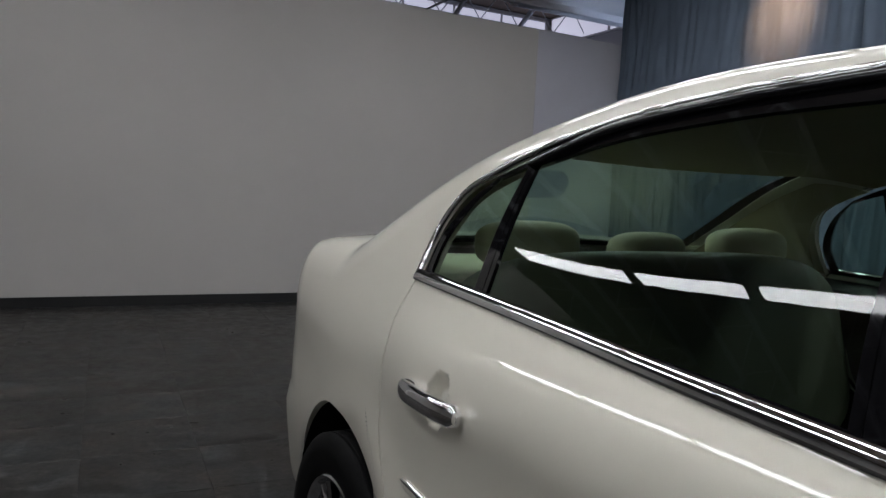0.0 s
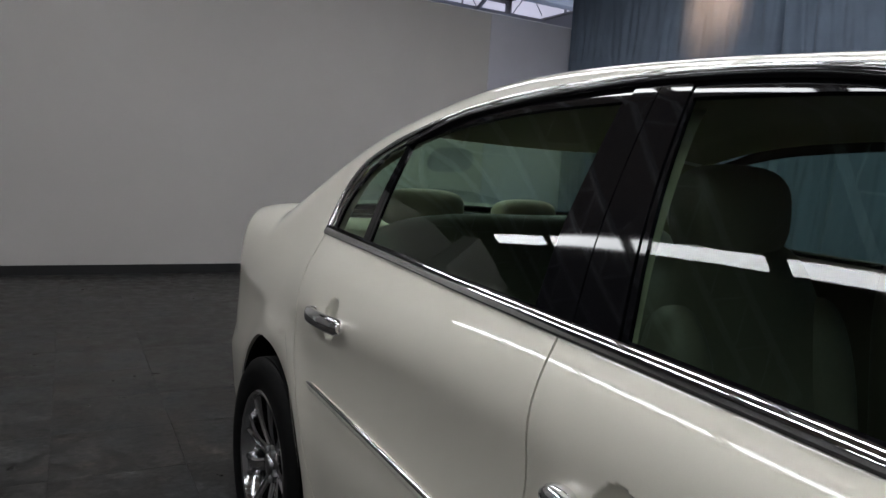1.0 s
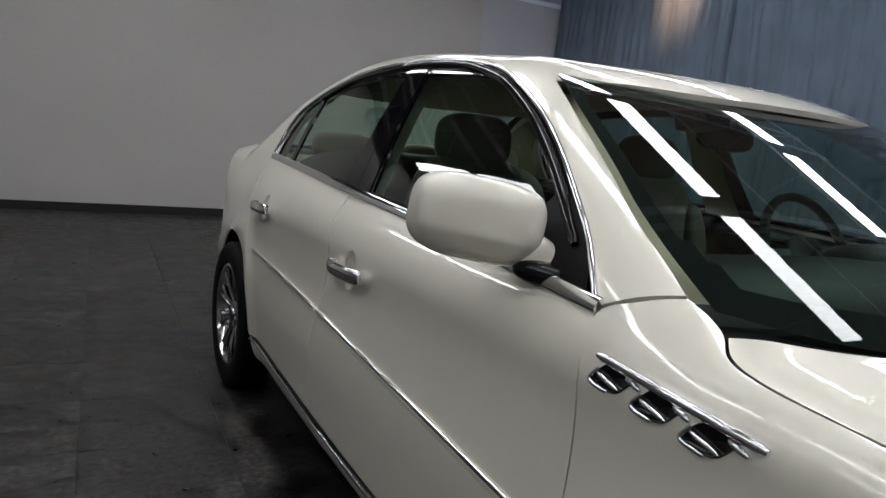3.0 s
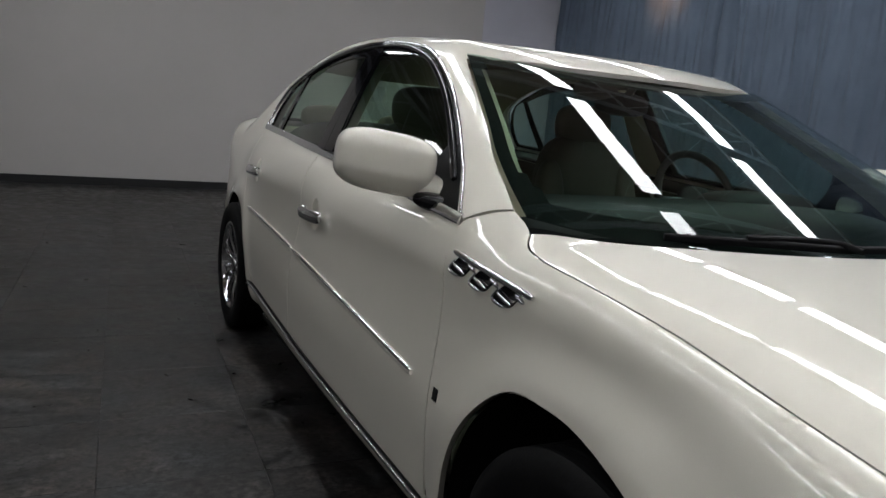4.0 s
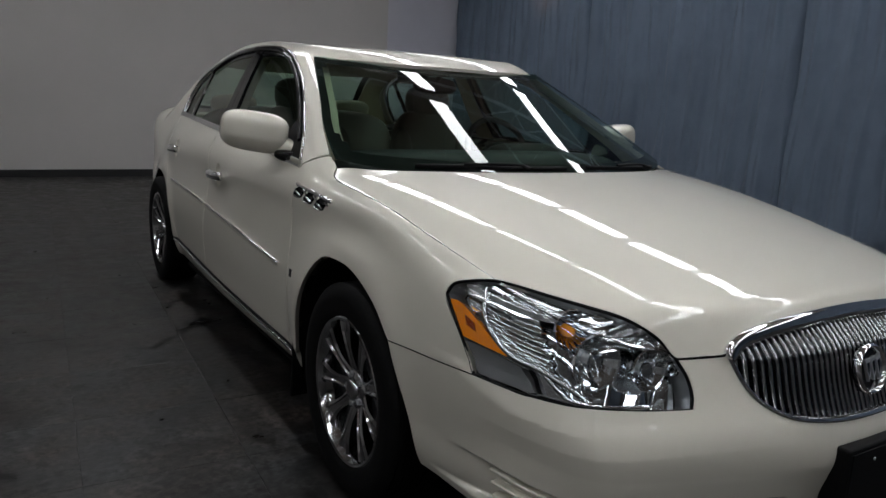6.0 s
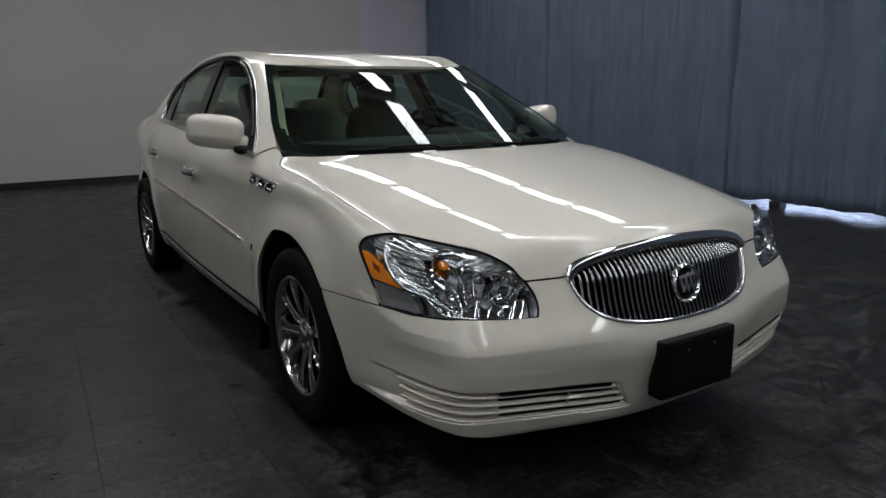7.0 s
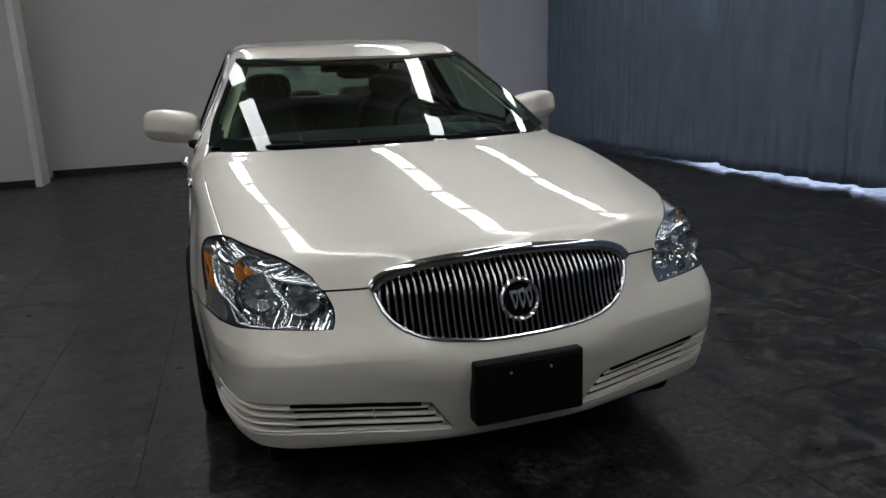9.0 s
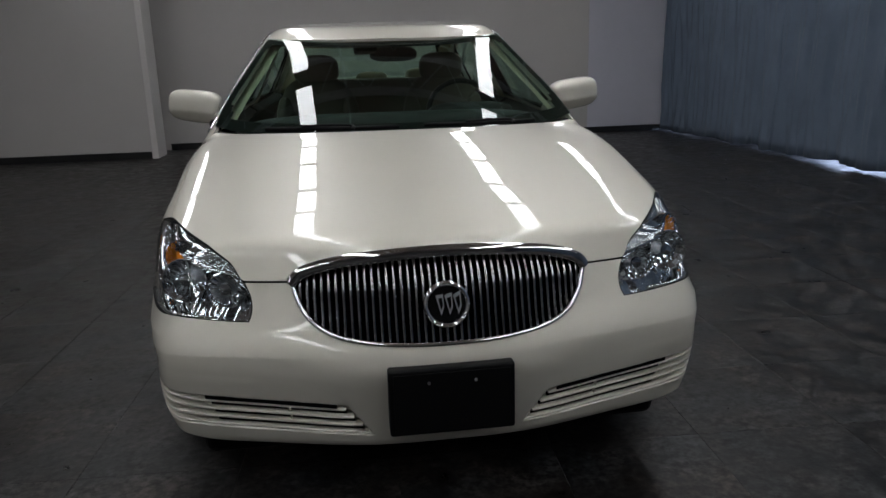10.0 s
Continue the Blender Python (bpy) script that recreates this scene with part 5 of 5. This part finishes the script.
    part("mud_flap", rbox((-0.115, -0.008, -0.155), (0.115, 0.008, 0.130), 0.006), BLACK, car, "black plastic mud flap behind the rear wheel", matrix=pose(s * 0.700, 3.38, 0.300, 9))


for s in (-1, 1):
    side_of_car(s)


# ---- wheels ----
def wheel_parts():
    """Meshes of one wheel, axis along z, outer face up; shared by all four."""
    tyre = [(0.222, -0.095), (0.245, -0.108), (0.285, -0.115), (0.318, -0.108), (0.334, -0.092)]
    for k in range(5):
        z = -0.085 + 0.034 * k
        tyre += [(0.3385, z), (0.3385, z + 0.026), (0.331, z + 0.028), (0.331, z + 0.033)]
    tyre += [(0.3385, 0.086), (0.334, 0.093), (0.318, 0.109), (0.300, 0.114), (0.297, 0.1155), (0.285, 0.116), (0.262, 0.1135), (0.250, 0.110), (0.232, 0.103), (0.222, 0.092)]
    tyre = [(0.222 + (r - 0.222) * 0.884, z if z < 0.1 else 0.1 + (z - 0.1) * 0.5) for r, z in tyre]
    rim = [(0.205, -0.09), (0.195, -0.05), (0.190, 0.03), (0.196, 0.066), (0.208, 0.088), (0.214, 0.098), (0.222, 0.101), (0.2275, 0.097), (0.228, 0.088)]
    out = {"tyre": (lathe(tyre, 72, True), RUBBER, "black tyre"), "rim": (lathe(rim, 64, True), RIM_CHROME, "chrome rim")}
    # a spoke from hub to rim: a bowed, ridged bar that widens at both ends
    v, fc = [], []
    m = 14
    for i in range(m):
        q = i / (m - 1)
        r = 0.045 + 0.165 * q
        w = 0.024 - 0.009 * math.sin(math.pi * min(q * 1.15, 1)) + 0.016 * q * q
        h = 0.070 + 0.018 * q - 0.010 * (1 - q) ** 2 + 0.004 * math.sin(math.pi * q)
        for a, b in ((-1, -0.030), (-1, -0.004), (-0.62, 0.0), (-0.42, -0.005), (0.42, -0.005), (0.62, 0.0), (1, -0.004), (1, -0.030)):
            v.append((r, a * w, h + b))
    for i in range(m - 1):
        for j in range(8):
            fc.append((i * 8 + j, (i + 1) * 8 + j, (i + 1) * 8 + (j + 1) % 8, i * 8 + (j + 1) % 8))
    fc += [tuple(range(8)), tuple(range((m - 1) * 8, m * 8))[::-1]]
    out["spoke"] = ((v, [q[::-1] for q in fc]), RIM_CHROME, "")
    out["hub"] = (lathe([(0.062, 0.03), (0.062, 0.056), (0.056, 0.064), (0.034, 0.070), (0.031, 0.078), (0.027, 0.081), (0.0005, 0.082)], 40), RIM_CHROME, "chrome wheel hub with a centre cap")
    out["nut"] = (lathe([(0.011, 0.05), (0.011, 0.070), (0.009, 0.074), (0.0005, 0.075)], 8), LAMP_GREY, "")
    out["brake_disc"] = (lathe([(0.0005, -0.005), (0.150, -0.005), (0.150, -0.030), (0.0005, -0.030)], 48), LAMP_GREY, "")
    done = {}
    for name, (vf, mat, label) in out.items():
        me = bpy.data.meshes.new(name)
        me.from_pydata([tuple(q) for q in vf[0]], [], vf[1])
        me.materials.append(mat)
        me.polygons.foreach_set("use_smooth", [True] * len(me.polygons))
        bm = bmesh.new()
        bm.from_mesh(me)
        bmesh.ops.recalc_face_normals(bm, faces=bm.faces[:])
        bm.to_mesh(me)
        bm.free()
        me.set_sharp_from_angle(angle=radians(38))
        done[name] = (me, label)
    return done


WHEEL = wheel_parts()
for s in (-1, 1):
    for y, turn in ((0.0, 12), (2.936, 31)):
        m = pose(s * (0.782 if y < 1 else 0.768), y, 0.325, 0, 90 * s, 0) @ pose(0, 0, 0, 0, 0, turn)
        w = place("wheel", WHEEL["rim"][0], car, "chrome nine-spoke wheel with a black tyre", m)
        place("tyre", WHEEL["tyre"][0], w, "black rubber tyre")
        place("hub", WHEEL["hub"][0], w, "chrome hub")
        place("brake_disc", WHEEL["brake_disc"][0], w)
        for k in range(9):
            place("spoke", WHEEL["spoke"][0], w, "", pose(0, 0, 0, 0, 0, 40 * k))
        for k in range(5):
            a = 72 * k + 10
            place("wheel_nut", WHEEL["nut"][0], w, "", pose(0.047 * math.cos(radians(a)), 0.047 * math.sin(radians(a)), 0))


# ---- the cabin ----
part("cabin_floor", rbox((-0.74, 0.5, 0.22), (0.74, 3.0, 0.27), 0.01), CARPET, car)


def seat(x):
    base = shape("front_seat", blob((0.50, 0.52, 0.20), 4.0, 40, 18), SHADED_LEATHER, car, "beige leather front seat with a headrest", pose(x, 1.46, 0.47, 6))
    back = shape("seat_back", blob((0.48, 0.15, 0.64), 3.6, 40, 24, 0.10), SHADED_LEATHER, base, "", pose(0, 0.275, 0.33, -14))
    shape("headrest", blob((0.265, 0.115, 0.175), 3.0, 32, 18), SHADED_LEATHER, base, "", pose(0, 0.355, 0.685, -8))
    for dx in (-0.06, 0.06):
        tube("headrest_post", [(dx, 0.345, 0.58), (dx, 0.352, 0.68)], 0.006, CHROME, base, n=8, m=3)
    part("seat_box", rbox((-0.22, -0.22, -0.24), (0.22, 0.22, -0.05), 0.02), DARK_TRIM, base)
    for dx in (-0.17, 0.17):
        shape("bolster", blob((0.12, 0.13, 0.50), 2.6, 20, 16), SHADED_LEATHER, base, "", pose(dx * 1.12, 0.225, 0.30, -14))


seat(-0.375)
seat(0.375)
# bench darkened and headrests paled in colour, as shaded and lit leather
bench = shape("rear_bench", blob((1.32, 0.50, 0.20), 4.5, 56, 16), SHADED_LEATHER, car, "beige leather rear bench, coloured dark for cabin shade", pose(0, 2.48, 0.50, 6))
shape("bench_back", blob((1.34, 0.18, 0.58), 4.2, 56, 24), SHADED_LEATHER, bench, "", pose(0, 0.30, 0.295, -20))
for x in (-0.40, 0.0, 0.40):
    shape("rear_headrest", blob((0.29 if x else 0.24, 0.13, 0.12), 3.0, 32, 14), LIT_LEATHER, bench, "", pose(x, 0.455, 0.575 - (0.02 if not x else 0), -12))
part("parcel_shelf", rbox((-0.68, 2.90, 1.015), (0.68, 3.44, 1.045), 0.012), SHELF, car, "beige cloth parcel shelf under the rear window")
part("boot_wall", rbox((-0.72, 2.98, 0.25), (0.72, 3.02, 1.02), 0.01), DARK_TRIM, car)
lamp3 = shape("brake_light", blob((0.20, 0.07, 0.045), 3.0, 24, 12), DARK_TRIM, car, "high brake light on the shelf", pose(0, 3.30, 1.065))
dash = shape("dashboard", blob((1.44, 0.56, 0.30), 4.5, 60, 20), DARK_TRIM, car, "dark dashboard with a beige lower half", pose(0, 0.70, 0.845, -4))
shape("glove_box", blob((1.36, 0.36, 0.34), 4.5, 40, 16), SHADED_LEATHER, dash, "beige lower dashboard", pose(0, 0.06, -0.22))
shape("gauge_hood", blob((0.42, 0.22, 0.10), 3.0, 32, 12), DARK_TRIM, dash, "", pose(0.39, 0.10, 0.135))
part("centre_console", rbox((-0.13, 0.75, 0.27), (0.13, 1.85, 0.56), 0.03), SHADED_LEATHER, car, "beige centre console")
m = pose(0.395, 1.055, 0.955, 64)
ring = [(0.18 * math.cos(a) + 0.0, 0.18 * math.sin(a)) for a in np.linspace(0, 2 * math.pi, 48, endpoint=False)]
v, fc = [], []
for i, (cx, cy) in enumerate(ring):
    a = math.atan2(cy, cx)
    for k in range(10):
        b = 2 * math.pi * k / 10
        v.append(((0.18 + 0.014 * math.cos(b)) * math.cos(a), (0.18 + 0.014 * math.cos(b)) * math.sin(a), 0.014 * math.sin(b)))
for i in range(48):
    for k in range(10):
        fc.append((i * 10 + k, ((i + 1) % 48) * 10 + k, ((i + 1) % 48) * 10 + (k + 1) % 10, i * 10 + (k + 1) % 10))
sw = shape("steering_wheel", (v, fc), DARK_TRIM, car, "dark leather steering wheel", m)
shape("wheel_boss", blob((0.16, 0.13, 0.05), 2.8, 24, 12), DARK_TRIM, sw, "", pose(0, -0.005, -0.01))
for a in (0, 180, 270):
    part("wheel_arm", rbox((0.05, -0.016, -0.012), (0.172, 0.016, 0.002), 0.004), LAMP_GREY, sw, "", matrix=pose(0, 0, 0, 0, 0, a))
tube("steering_column", [(0.395, 1.03, 0.94), (0.395, 0.75, 0.82)], 0.04, DARK_TRIM, car, n=14, m=4)
rv = shape("rear_view_mirror", blob((0.25, 0.045, 0.075), 3.0, 32, 14), DARK_TRIM, car, "dark rear-view mirror at the top of the windscreen", pose(0.045, 1.11, 1.262, -12, 0, 8))
tube("mirror_stalk", [(0.0, -0.02, 0.02), (-0.02, -0.10, 0.06)], 0.012, DARK_TRIM, rv, n=8, m=4)
part("mirror_sensor", rbox((-0.055, -0.05, -0.028), (0.055, 0.05, 0.028), 0.014, 3), DARK_TRIM, rv, "dark sensor box beside the mirror", matrix=pose(-0.150, -0.03, 0.030))
for x in (-0.36, 0.36):
    part("sun_visor", rbox((-0.19, -0.07, -0.008), (0.19, 0.07, 0.008), 0.007), LINING, car, "beige sun visor folded up", matrix=pose(x, 1.17, 1.352, 14))



# ---- the floor: square vinyl tiles laid a little askew to the car; pieces last ----
floor = tagged(part("floor", rbox((-9.1, -15.1, -0.10), (7.6, 14.1, -0.004), 0), GROUT), "dark slate-look vinyl tile floor", "floor", kind="structure")
CELL, SKEW, ORG = 0.495, radians(-2.6), (-1.09, -0.15)
tile_me = bpy.data.meshes.new("tile")
bm = rbox((0.0004, 0.0004, -0.0038), (CELL - 0.0004, CELL - 0.0004, 0.0), 0)
bmesh.ops.bevel(bm, geom=[e for e in bm.edges if e.verts[0].co.z > -0.001 and e.verts[1].co.z > -0.001], offset=0.0007, segments=1, affect="EDGES")
bm.to_mesh(tile_me)
bm.free()
tile_me.materials.append(SLATE)
far_v, far_f, near = [], [], 0
corner = [tuple(v.co) for v in tile_me.vertices]
quads = [tuple(p.vertices) for p in tile_me.polygons]
cs, sn = math.cos(SKEW), math.sin(SKEW)
for i in range(-18, 19):
    for j in range(-32, 32):
        x = ORG[0] + CELL * (i * cs - j * sn)
        y = ORG[1] + CELL * (i * sn + j * cs)
        if not (-9.6 < x < 7.4 and -15.3 < y < 14.0):
            continue
        if -3.4 < x < 2.8 and -2.1 < y < 7.2 and near < 300 and not (-0.6 < x < 0.2 and 0.0 < y < 3.4):
            near += 1
            t = place("tile", tile_me, floor, "", pose(x, y, 0, 0, 0, math.degrees(SKEW)))
        else:
            b = len(far_v)
            far_v += [(x + a * cs - c * sn, y + a * sn + c * cs, d) for a, c, d in corner]
            far_f += [tuple(b + q for q in poly) for poly in quads]
rest = link("far_tiles", far_v, far_f, SLATE_FAR, floor, "slate-look vinyl tiles", smooth=False)
rest["kind"] = "stuff"
